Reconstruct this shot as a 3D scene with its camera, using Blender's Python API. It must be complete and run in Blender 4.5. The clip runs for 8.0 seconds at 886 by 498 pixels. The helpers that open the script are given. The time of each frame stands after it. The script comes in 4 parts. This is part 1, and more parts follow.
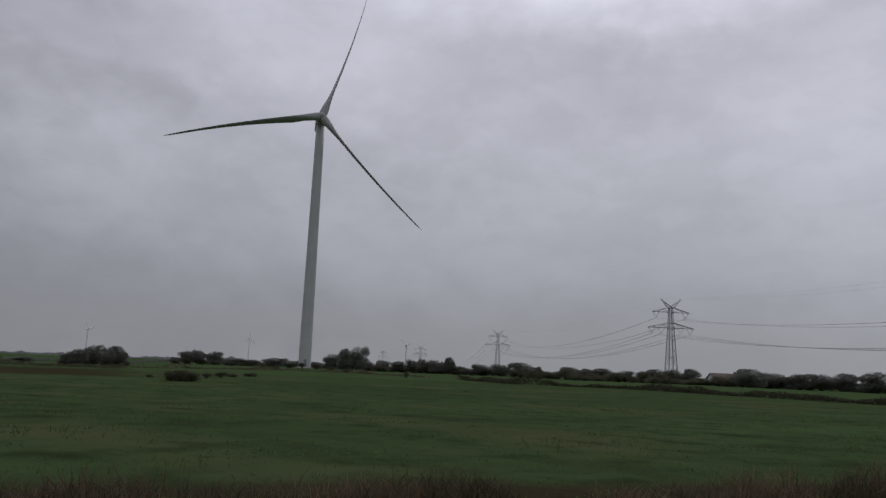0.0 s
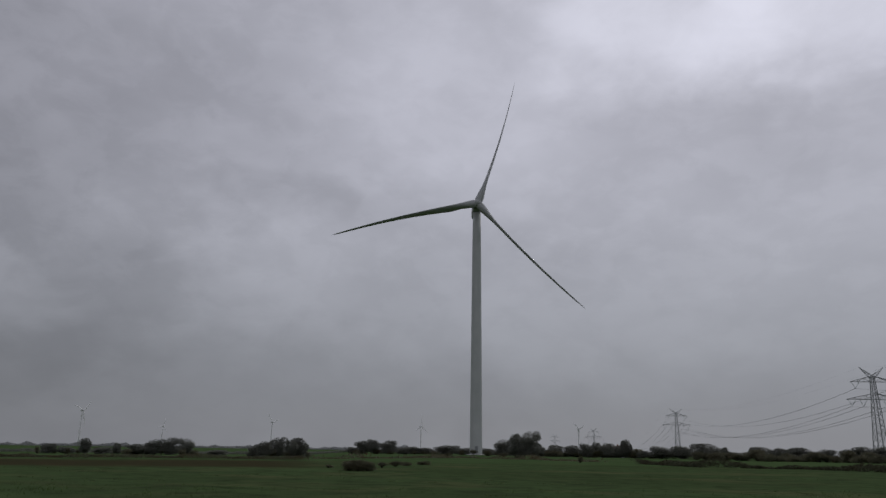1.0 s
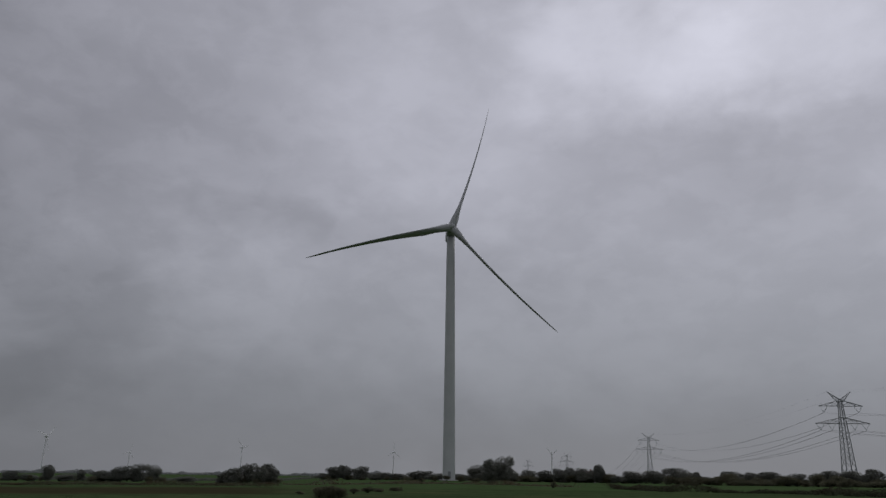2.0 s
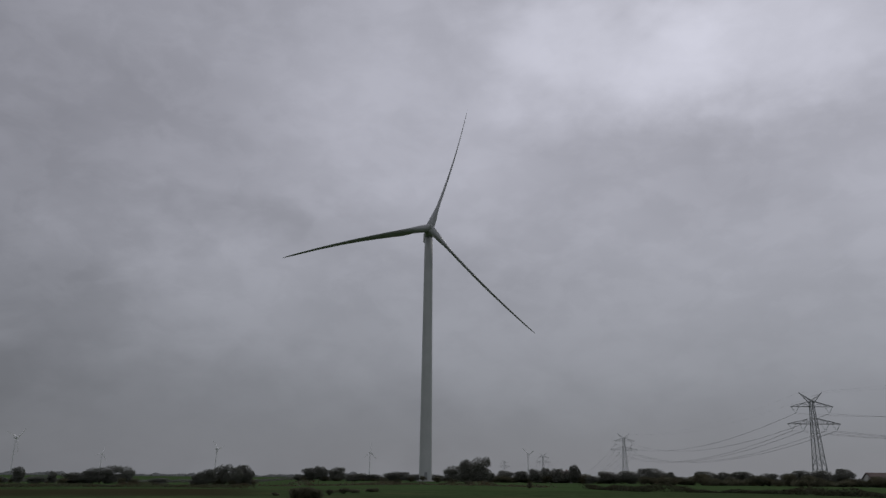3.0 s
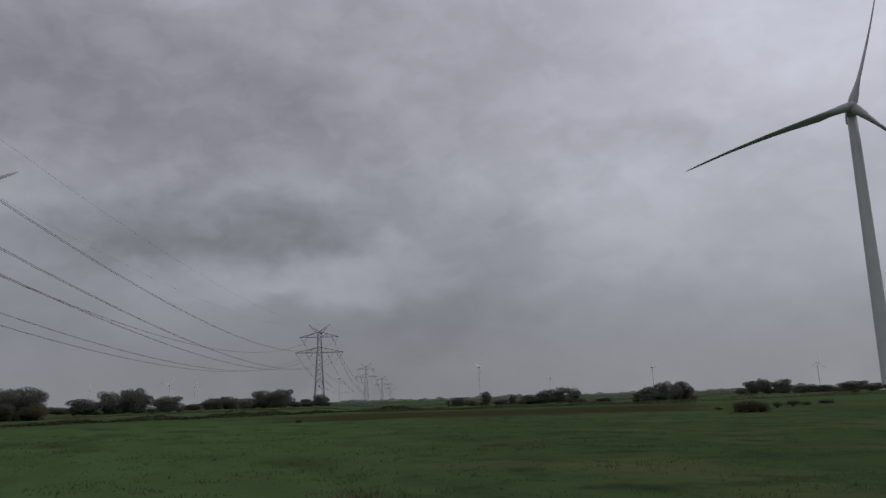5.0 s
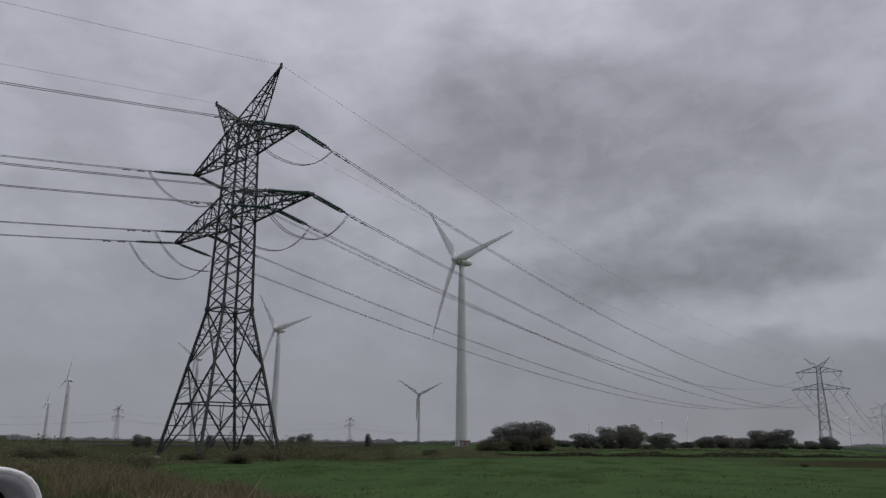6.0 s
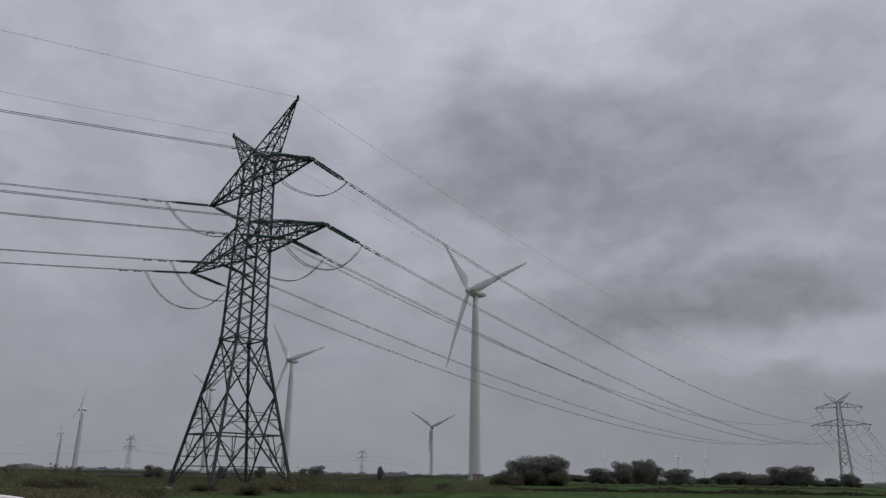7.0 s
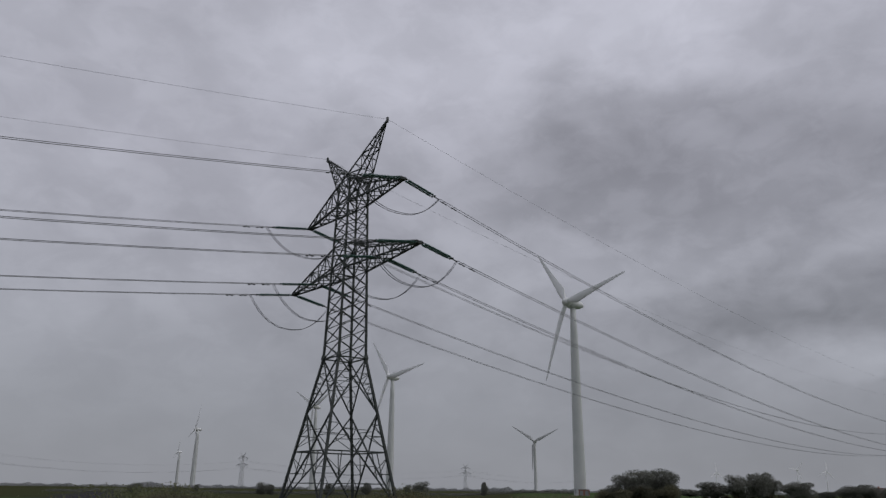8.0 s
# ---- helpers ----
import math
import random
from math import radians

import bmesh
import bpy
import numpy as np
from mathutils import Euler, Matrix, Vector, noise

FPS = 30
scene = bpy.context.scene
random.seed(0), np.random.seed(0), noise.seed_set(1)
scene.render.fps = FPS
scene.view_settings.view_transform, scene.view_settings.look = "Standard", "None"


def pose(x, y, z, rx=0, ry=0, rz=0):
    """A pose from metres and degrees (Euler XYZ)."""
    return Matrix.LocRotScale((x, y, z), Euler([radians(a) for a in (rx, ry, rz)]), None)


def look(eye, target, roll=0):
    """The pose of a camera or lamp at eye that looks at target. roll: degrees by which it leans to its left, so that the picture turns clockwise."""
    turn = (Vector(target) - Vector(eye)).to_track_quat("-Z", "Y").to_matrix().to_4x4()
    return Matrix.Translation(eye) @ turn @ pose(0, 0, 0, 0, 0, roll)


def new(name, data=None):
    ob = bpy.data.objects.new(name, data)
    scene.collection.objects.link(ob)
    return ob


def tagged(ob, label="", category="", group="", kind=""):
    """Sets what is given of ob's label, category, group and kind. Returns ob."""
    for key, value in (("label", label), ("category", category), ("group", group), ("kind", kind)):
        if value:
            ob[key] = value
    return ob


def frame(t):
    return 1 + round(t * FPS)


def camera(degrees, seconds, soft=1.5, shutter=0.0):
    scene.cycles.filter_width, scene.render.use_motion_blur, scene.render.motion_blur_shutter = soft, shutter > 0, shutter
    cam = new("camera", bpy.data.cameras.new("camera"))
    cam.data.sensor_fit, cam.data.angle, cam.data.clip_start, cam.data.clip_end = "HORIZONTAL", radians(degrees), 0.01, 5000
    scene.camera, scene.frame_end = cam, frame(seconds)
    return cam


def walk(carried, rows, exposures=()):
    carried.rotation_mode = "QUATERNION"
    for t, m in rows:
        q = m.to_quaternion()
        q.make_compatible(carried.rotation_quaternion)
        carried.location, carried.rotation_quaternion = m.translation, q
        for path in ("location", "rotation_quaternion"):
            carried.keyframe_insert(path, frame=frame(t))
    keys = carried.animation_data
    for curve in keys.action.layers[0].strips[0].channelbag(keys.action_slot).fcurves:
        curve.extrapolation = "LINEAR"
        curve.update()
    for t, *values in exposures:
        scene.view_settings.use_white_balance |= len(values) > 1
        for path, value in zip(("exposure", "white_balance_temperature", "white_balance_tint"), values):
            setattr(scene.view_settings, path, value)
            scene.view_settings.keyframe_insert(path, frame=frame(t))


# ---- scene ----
EYE = 2.2
cam = camera(60.7, 8.0, soft=1.4, shutter=0.0)
# seconds, yaw, pitch, roll of a camera that only turns
TURNS = (
    (0.0, 25.47, 9.02, -2.26),
    (0.2, 32.51, 9.66, 1.16),
    (0.5, 36.20, 10.90, -0.80),
    (0.8, 37.32, 13.46, -1.29),
    (1.0, 38.15, 14.87, -0.86),
    (1.5, 37.55, 16.19, -0.44),
    (1.7, 36.88, 16.33, -0.72),
    (2.8, 34.85, 17.39, 0.06),
    (3.0, 34.46, 16.76, -0.47),
    (3.5, 35.94, 15.47, 0.26),
    (4.0, 39.02, 14.69, 0.61),
    (4.2, 43.73, 11.18, -0.88),
    (5.3, 81.83, 13.48, -0.19),
    (5.4, 88.26, 13.72, -1.82),
    (5.5, 91.72, 13.62, -2.42),
    (5.7, 96.28, 13.53, -2.10),
    (6.0, 101.21, 14.30, -0.47),
    (6.3, 101.55, 14.76, 0.18),
    (6.5, 101.77, 15.39, -0.39),
    (7.0, 102.15, 16.64, -1.02),
    (7.5, 102.75, 17.74, 0.05),
    (7.7, 104.51, 18.07, 0.35),
    (8.0, 109.67, 17.62, -0.68),
)
walk(cam, [(t, pose(0, 0, EYE, 90 + p, r, y)) for t, y, p, r in TURNS],
     exposures=((0.0, 0.28), (0.5, 0.30), (0.8, 0.24), (1.0, 0.14), (1.5, 0.02), (3.0, -0.06), (3.5, -0.08), (4.2, 0.0), (5.3, 0.44), (5.6, 0.48), (6.0, 0.56), (7.0, 0.59), (8.0, 0.57)))


# ---------------------------------------------------------------- sky and light
def az_dir(az, el=0.0):
    a, e = radians(az), radians(el)
    return Vector((-math.sin(a) * math.cos(e), math.cos(a) * math.cos(e), math.sin(e)))


def az_at(az, d, z=0.0):
    a = radians(az)
    return Vector((-math.sin(a) * d, math.cos(a) * d, z))


SUN_AZ, SUN_EL = 12, 42
world = bpy.data.worlds.new("overcast")
scene.world = world
world.use_nodes = True
wn, wl = world.node_tree.nodes, world.node_tree.links
wn.clear()


def wnode(kind, **kw):
    n = wn.new(kind)
    for k, v in kw.items():
        n.inputs[k].default_value = v
    return n


def wmath(op, a, b=None, c=None):
    n = wn.new("ShaderNodeMath")
    n.operation = op
    for k, v in enumerate((a, b, c)):
        if v is None:
            continue
        if isinstance(v, (int, float)):
            n.inputs[k].default_value = v
        else:
            wl.new(v, n.inputs[k])
    return n.outputs[0]


def wrange(v, a, b, lo, hi):
    n = wn.new("ShaderNodeMapRange")
    n.interpolation_type = "SMOOTHSTEP"
    wl.new(v, n.inputs[0])
    for k, x in enumerate((a, b, lo, hi)):
        n.inputs[k + 1].default_value = x
    return n.outputs[0]


coord = wn.new("ShaderNodeTexCoord")
sep = wn.new("ShaderNodeSeparateXYZ")
wl.new(coord.outputs["Generated"], sep.inputs[0])
height = sep.outputs[2]
puff = wn.new("ShaderNodeVectorMath")
puff.operation = "MULTIPLY"
wl.new(coord.outputs["Generated"], puff.inputs[0])
puff.inputs[1].default_value = (1.0, 1.0, 1.7)


def wnoise(scale, detail, rough, distort, shift):
    mp = wn.new("ShaderNodeMapping")
    mp.inputs["Location"].default_value = shift
    wl.new(puff.outputs[0], mp.inputs[0])
    n = wn.new("ShaderNodeTexNoise")
    n.inputs["Scale"].default_value, n.inputs["Detail"].default_value = scale, detail
    n.inputs["Roughness"].default_value, n.inputs["Distortion"].default_value = rough, distort
    wl.new(mp.outputs[0], n.inputs["Vector"])
    return n.outputs["Fac"]


clouds = wmath("ADD", wrange(wnoise(3.2, 4, 0.48, 0.12, (3.1, 1.7, 0.3)), 0.3, 0.7, -0.03, 0.03),
               wrange(wnoise(8.0, 5, 0.5, 0.2, (0.4, 5.2, 2.0)), 0.3, 0.7, -0.042, 0.042))
clouds = wmath("ADD", clouds, wrange(wnoise(15.0, 6, 0.58, 0.35, (7.4, 2.2, 1.0)), 0.40, 0.62, -0.03, 0.03))
clouds = wmath("MULTIPLY", clouds, wrange(height, 0.02, 0.28, 0.25, 1.0))
# where a bank lies is bent by two sizes of noise, so that its outline is ragged
def bent(src, scale, detail, amount, shift):
    mp = wn.new("ShaderNodeMapping")
    mp.inputs["Location"].default_value = shift
    wl.new(puff.outputs[0], mp.inputs[0])
    n = wn.new("ShaderNodeTexNoise")
    n.inputs["Scale"].default_value, n.inputs["Detail"].default_value = scale, detail
    wl.new(mp.outputs[0], n.inputs["Vector"])
    off = wn.new("ShaderNodeVectorMath")
    off.operation = "MULTIPLY_ADD"
    wl.new(n.outputs["Color"], off.inputs[0])
    off.inputs[1].default_value = (amount,) * 3
    off.inputs[2].default_value = (-amount / 2,) * 3
    add = wn.new("ShaderNodeVectorMath")
    add.operation = "ADD"
    wl.new(src, add.inputs[0])
    wl.new(off.outputs[0], add.inputs[1])
    return add.outputs[0]


drift = wn.new("ShaderNodeVectorMath")
drift.operation = "NORMALIZE"
wl.new(bent(bent(coord.outputs["Generated"], 5.0, 3, 0.08, (1.3, 4.1, 0.6)), 12.0, 6, 0.11, (6.0, 0.5, 2.2)), drift.inputs[0])
dsep = wn.new("ShaderNodeSeparateXYZ")
wl.new(drift.outputs[0], dsep.inputs[0])
bearing = wn.new("ShaderNodeCombineXYZ")
wl.new(wmath("MULTIPLY", wmath("ARCTAN2", wmath("MULTIPLY", dsep.outputs[0], -1.0), dsep.outputs[1]), 57.29578), bearing.inputs[0])
wl.new(wmath("MULTIPLY", wmath("ARCSINE", dsep.outputs[2]), 57.29578), bearing.inputs[1])
# brighter and darker cloud banks: azimuth, elevation, half width, half height in degrees, gain
EAST_BANKS = (
    (8, 30, 13, 6, 0.525), (22, 31, 11, 7, 0.47), (13, 20, 17, 6, 0.019), (36, 28, 14, 12, 0.186), (66, 23, 16, 13, -0.121), (54, 15, 8, 3, 0.014), (51, 18, 8, 2.5, -0.105), (66, 11, 12, 7, -0.205), (58, 3, 32, 7, -0.223), (18, 2, 26, 6, -0.13), (12, 12, 16, 6, -0.002), (-6, 17, 14, 14, 0.172), (36, 13, 16, 9, -0.067), (28, 21, 12, 6, 0.069), (52, 29, 13, 8, -0.005),
)
WEST_BANKS = (
    (118, 20, 66, 50, -0.264), (91, 22, 18, 8, -0.238), (77, 18, 13, 6, -0.087), (113, 32, 18, 7, 0.196), (94, 34, 14, 5, 0.175), (107, 22, 9, 7, 0.001), (88, 15.5, 9, 2.5, 0.001), (76, 9.5, 12, 3, 0.172), (98, 9, 10, 7, -0.115), (128, 9, 15, 7, -0.037), (83, 12, 13, 4, -0.31), (82, 4, 18, 6, -0.059), (134, 26, 16, 10, 0.048), (68, 30, 13, 7, -0.004), (116, 12, 11, 8, -0.106), (124, 20, 12, 8, -0.066),
)
level = wmath("ADD", clouds, 1.0)
for az, el, wide, tall, gain in EAST_BANKS + WEST_BANKS:
    away = wn.new("ShaderNodeVectorMath")
    away.operation = "SUBTRACT"
    wl.new(bearing.outputs[0], away.inputs[0])
    away.inputs[1].default_value = (az, el, 0)
    shape = wn.new("ShaderNodeVectorMath")
    shape.operation = "MULTIPLY"
    wl.new(away.outputs[0], shape.inputs[0])
    shape.inputs[1].default_value = (1 / wide, 1 / tall, 0)
    size = wn.new("ShaderNodeVectorMath")
    size.operation = "LENGTH"
    wl.new(shape.outputs[0], size.inputs[0])
    level = wmath("ADD", level, wrange(size.outputs["Value"], 0.3, 1.2, gain, 0.0))
level = wmath("MULTIPLY", level, wrange(height, -0.02, 0.30, 0.68, 1.02))
tint = wn.new("ShaderNodeMix")
tint.data_type = "RGBA"
wl.new(wrange(height, 0.0, 0.45, 0.0, 1.0), tint.inputs["Factor"])
tint.inputs[6].default_value = (0.945, 0.98, 1.09, 1)
tint.inputs[7].default_value = (0.955, 0.965, 1.11, 1)
cloud = wn.new("ShaderNodeBackground")
wl.new(tint.outputs[2], cloud.inputs["Color"])
wl.new(wmath("MULTIPLY", level, 0.37), cloud.inputs["Strength"])
sky = wn.new("ShaderNodeTexSky")
sky.sky_type, sky.sun_disc = "NISHITA", False
sky.sun_elevation, sky.sun_rotation = radians(SUN_EL), radians(-SUN_AZ)
clear = wn.new("ShaderNodeBackground")
wl.new(sky.outputs[0], clear.inputs["Color"])
clear.inputs["Strength"].default_value = 0.05
cover = wn.new("ShaderNodeMixShader")
cover.inputs[0].default_value = 0.97
wl.new(clear.outputs[0], cover.inputs[1])
wl.new(cloud.outputs[0], cover.inputs[2])
out = wn.new("ShaderNodeOutputWorld")
wl.new(cover.outputs[0], out.inputs[0])

sun = new("sun", bpy.data.lights.new("sun", "SUN"))
sun.data.energy, sun.data.angle, sun.data.color = 0.5, radians(40), (1.0, 0.97, 0.93)
sun.matrix_world = look(az_dir(SUN_AZ, SUN_EL) * 100, (0, 0, 0))


# ---------------------------------------------------------------- materials
def material(name, color, rough=0.8, metal=0.0, vary=0.25, scale=1.0, fine=12.0, bump=0.0, second=None, island=0.0, spec=0.3, leaf=0.0):
    m = bpy.data.materials.new(name)
    m.use_nodes = True
    n, l = m.node_tree.nodes, m.node_tree.links
    b = n["Principled BSDF"]
    b.inputs["Roughness"].default_value, b.inputs["Metallic"].default_value = rough, metal
    b.inputs["Specular IOR Level"].default_value = spec
    tc = n.new("ShaderNodeTexCoord")
    big, small = n.new("ShaderNodeTexNoise"), n.new("ShaderNodeTexNoise")
    big.inputs["Scale"].default_value, small.inputs["Scale"].default_value = scale, fine
    big.inputs["Detail"].default_value = small.inputs["Detail"].default_value = 5
    l.new(tc.outputs["Object"], big.inputs["Vector"])
    l.new(tc.outputs["Object"], small.inputs["Vector"])
    mix = n.new("ShaderNodeMix")
    mix.data_type = "RGBA"
    c2 = second or [c * (1 - vary) for c in color]
    mix.inputs[6].default_value, mix.inputs[7].default_value = (*color, 1), (*c2, 1)
    rng = n.new("ShaderNodeMapRange")
    rng.inputs[1].default_value, rng.inputs[2].default_value = 0.35, 0.65
    l.new(big.outputs["Fac"], rng.inputs[0])
    l.new(rng.outputs[0], mix.inputs[0])
    last = mix.outputs[2]

    def times(value, lo, hi, src):
        r = n.new("ShaderNodeMapRange")
        r.inputs[3].default_value, r.inputs[4].default_value = lo, hi
        l.new(value, r.inputs[0])
        h = n.new("ShaderNodeHueSaturation")
        l.new(src, h.inputs["Color"])
        l.new(r.outputs[0], h.inputs["Value"])
        return h.outputs[0]

    last = times(small.outputs["Fac"], 1 - vary, 1 + vary, last)
    if island:
        geo = n.new("ShaderNodeNewGeometry")
        last = times(geo.outputs["Random Per Island"], 1 - island, 1 + island, last)
        info = n.new("ShaderNodeObjectInfo")
        last = times(info.outputs["Random"], 0.85, 1.15, last)
    l.new(last, b.inputs["Base Color"])
    if bump:
        bp = n.new("ShaderNodeBump")
        bp.inputs["Strength"].default_value = bump
        l.new(small.outputs["Fac"], bp.inputs["Height"])
        l.new(bp.outputs[0], b.inputs["Normal"])
    if leaf:
        tr = n.new("ShaderNodeBsdfTranslucent")
        l.new(last, tr.inputs["Color"])
        ms = n.new("ShaderNodeMixShader")
        ms.inputs[0].default_value = leaf
        l.new(b.outputs[0], ms.inputs[1])
        l.new(tr.outputs[0], ms.inputs[2])
        l.new(ms.outputs[0], n["Material Output"].inputs[0])
    return m


def ground_material():
    """Meadow soil and grass: the attribute 'cover' holds how much of it is dry brown stubble, mud or fresh grass."""
    m = bpy.data.materials.new("meadow")
    m.use_nodes = True
    n, l = m.node_tree.nodes, m.node_tree.links
    b = n["Principled BSDF"]
    b.inputs["Roughness"].default_value = 0.95
    b.inputs["Specular IOR Level"].default_value = 0.0
    tc = n.new("ShaderNodeTexCoord")

    def noise_at(scale, stretch=1.0, turn=0.0, detail=6):
        mp = n.new("ShaderNodeMapping")
        mp.inputs["Scale"].default_value = (scale * stretch, scale, scale)
        mp.inputs["Rotation"].default_value = (0, 0, turn)
        l.new(tc.outputs["Object"], mp.inputs[0])
        t = n.new("ShaderNodeTexNoise")
        t.inputs["Scale"].default_value, t.inputs["Detail"].default_value = 1.0, detail
        l.new(mp.outputs[0], t.inputs["Vector"])
        return t.outputs["Fac"]

    def mixed(fac, a, bb):
        x = n.new("ShaderNodeMix")
        x.data_type = "RGBA"
        l.new(fac, x.inputs[0])
        for k, v in ((6, a), (7, bb)):
            if isinstance(v, tuple):
                x.inputs[k].default_value = (*v, 1)
            else:
                l.new(v, x.inputs[k])
        return x.outputs[2]

    def ramp(v, lo, hi):
        r = n.new("ShaderNodeMapRange")
        l.new(v, r.inputs[0])
        r.inputs[1].default_value, r.inputs[2].default_value = lo, hi
        return r.outputs[0]

    att = n.new("ShaderNodeAttribute")
    att.attribute_name = "cover"
    sepc = n.new("ShaderNodeSeparateColor")
    l.new(att.outputs["Color"], sepc.inputs[0])
    grass = mixed(ramp(noise_at(0.045, 0.35, 0.73), 0.38, 0.62), (0.062, 0.098, 0.041), (0.050, 0.075, 0.032))
    grass = mixed(ramp(noise_at(0.9), 0.50, 0.80), grass, (0.037, 0.050, 0.025))
    grass = mixed(ramp(noise_at(0.28, 0.8, 0.73), 0.48, 0.76), grass, (0.036, 0.048, 0.025))
    grass = mixed(ramp(noise_at(0.11, 0.8, 0.70), 0.50, 0.68), grass, (0.079, 0.091, 0.043))
    grass = mixed(ramp(noise_at(7.0), 0.5, 0.8), grass, (0.062, 0.091, 0.034))
    grass = mixed(ramp(noise_at(0.55, 0.8, 0.3), 0.52, 0.78), grass, (0.026, 0.038, 0.017))
    fresh = mixed(ramp(noise_at(0.3, 0.3, 0.5), 0.4, 0.65), (0.066, 0.107, 0.043), (0.056, 0.088, 0.036))
    fresh = mixed(ramp(noise_at(0.22, 0.3, 0.6), 0.52, 0.68), fresh, (0.038, 0.062, 0.024))
    brown = mixed(ramp(noise_at(0.5, 0.3, 0.6), 0.4, 0.62), (0.050, 0.040, 0.024), (0.036, 0.038, 0.020))
    brown = mixed(ramp(noise_at(4.0), 0.45, 0.7), brown, (0.040, 0.032, 0.019))
    road = mixed(ramp(noise_at(14.0), 0.4, 0.6), (0.05, 0.05, 0.052), (0.036, 0.036, 0.038))
    c = mixed(sepc.outputs[1], grass, fresh)
    c = mixed(sepc.outputs[0], c, brown)
    c = mixed(sepc.outputs[2], c, road)
    l.new(c, b.inputs["Base Color"])
    bp = n.new("ShaderNodeBump")
    bp.inputs["Strength"].default_value, bp.inputs["Distance"].default_value = 0.5, 0.15
    l.new(noise_at(3.0), bp.inputs["Height"])
    l.new(bp.outputs[0], b.inputs["Normal"])
    return m


MEADOW = ground_material()
GRP = material("white_grp", (0.62, 0.63, 0.62), 0.4, vary=0.06, scale=0.08, fine=0.6, second=(0.56, 0.575, 0.57))
TOWER = material("tower_paint", (0.46, 0.475, 0.46), 0.5, vary=0.07, scale=0.15, fine=1.2, second=(0.41, 0.43, 0.415))
CONCRETE = material("concrete", (0.42, 0.41, 0.39), 0.9, vary=0.15, scale=0.4, fine=6, bump=0.2)
STEEL_DARK = material("painted_steel", (0.040, 0.046, 0.043), 0.6, vary=0.25, scale=0.6, fine=5, second=(0.028, 0.034, 0.031), spec=0.2)
STEEL = material("galvanised_steel", (0.24, 0.25, 0.25), 0.55, metal=0.2, vary=0.15, scale=0.5, fine=4)
# galvanised steel of the distant towers, lightened in colour to imitate haze
STEEL_HAZED = material("hazed_steel", (0.42, 0.43, 0.435), 0.6, vary=0.12, scale=0.5, fine=4)
# horizon turbines: near-white, so the colour itself gives the paleness of haze
HAZE_WHITE = material("haze_white_turbine", (0.76, 0.765, 0.76), 0.45, vary=0.05, scale=0.1, fine=0.8)
WIRE = material("aluminium_wire", (0.17, 0.175, 0.18), 0.5, metal=0.3, vary=0.1)
JUMPER = material("weathered_cable", (0.055, 0.058, 0.062), 0.6, metal=0.2, vary=0.15)
GLASS_GREEN = material("insulator_glaze", (0.040, 0.100, 0.082), 0.3, vary=0.15, spec=0.5)
BARK = material("bark", (0.085, 0.07, 0.055), 0.95, vary=0.3, scale=2, fine=14, bump=0.4)
LEAF = material("leaves", (0.158, 0.164, 0.136), 0.7, vary=0.2, scale=0.25, fine=1.5, second=(0.140, 0.140, 0.118), island=0.25, leaf=0.35, spec=0.3)
LEAF_DARK = material("hedge_leaves", (0.128, 0.134, 0.090), 0.8, vary=0.25, scale=0.3, fine=2, second=(0.112, 0.092, 0.054), island=0.2, leaf=0.5, spec=0.1)
RUSH = material("dark_rushes", (0.070, 0.078, 0.046), 0.8, vary=0.25, scale=0.3, fine=2, second=(0.062, 0.056, 0.034), island=0.25, leaf=0.3, spec=0.1)
# foliage of the farther rows, lightened and greyed to paint in haze
FAR_HAZE_LEAF = material("hazed_far_leaves", (0.185, 0.192, 0.165), 0.8, vary=0.15, scale=0.05, fine=0.4, second=(0.160, 0.168, 0.142), island=0.12, leaf=0.5, spec=0.2)
# skyline foliage: aerial haze is painted in as a pale grey base colour
HAZE_LEAF = material("haze_grey_leaves", (0.33, 0.335, 0.335), 0.9, vary=0.1, scale=0.02, fine=0.2, second=(0.29, 0.30, 0.30), island=0.08, leaf=0.5, spec=0.1)
DRY = material("dry_grass", (0.150, 0.112, 0.068), 0.85, vary=0.25, scale=0.5, fine=2.0, second=(0.050, 0.040, 0.022), island=0.6, leaf=0.35, spec=0.4)
TUSSOCK = material("rush_blades", (0.105, 0.148, 0.058), 0.7, vary=0.25, scale=0.1, fine=0.8, second=(0.088, 0.112, 0.046), island=0.3, leaf=0.5, spec=0.2)
DRY_PALE = material("pale_dry_stalks", (0.200, 0.160, 0.098), 0.85, vary=0.2, scale=0.25, fine=2.0, second=(0.110, 0.105, 0.054), island=0.4, leaf=0.35, spec=0.2)
THICKET = material("thicket_leaves", (0.150, 0.146, 0.084), 0.8, vary=0.25, scale=0.15, fine=1.0, second=(0.120, 0.140, 0.070), island=0.2, leaf=0.5, spec=0.1)
PLASTIC = material("grey_plastic", (0.20, 0.19, 0.205), 0.55, vary=0.1)
BLADE = material("grass_blades", (0.092, 0.136, 0.052), 0.8, vary=0.2, scale=0.08, fine=0.7, second=(0.076, 0.118, 0.040), island=0.25, leaf=0.6, spec=0.0)
BRICK = material("red_brick", (0.26, 0.13, 0.095), 0.9, vary=0.2, scale=0.6, fine=8, bump=0.2)
ROOF = material("roof_tiles", (0.12, 0.085, 0.075), 0.8, vary=0.25, scale=0.8, fine=6, bump=0.2)
RENDERED = material("white_render", (0.72, 0.71, 0.68), 0.85, vary=0.1, scale=0.5, fine=5)
PANE = material("window_glass", (0.03, 0.035, 0.04), 0.1, vary=0.1, spec=0.6)
CAR = material("white_car_paint", (0.78, 0.78, 0.78), 0.22, vary=0.03, spec=0.5)
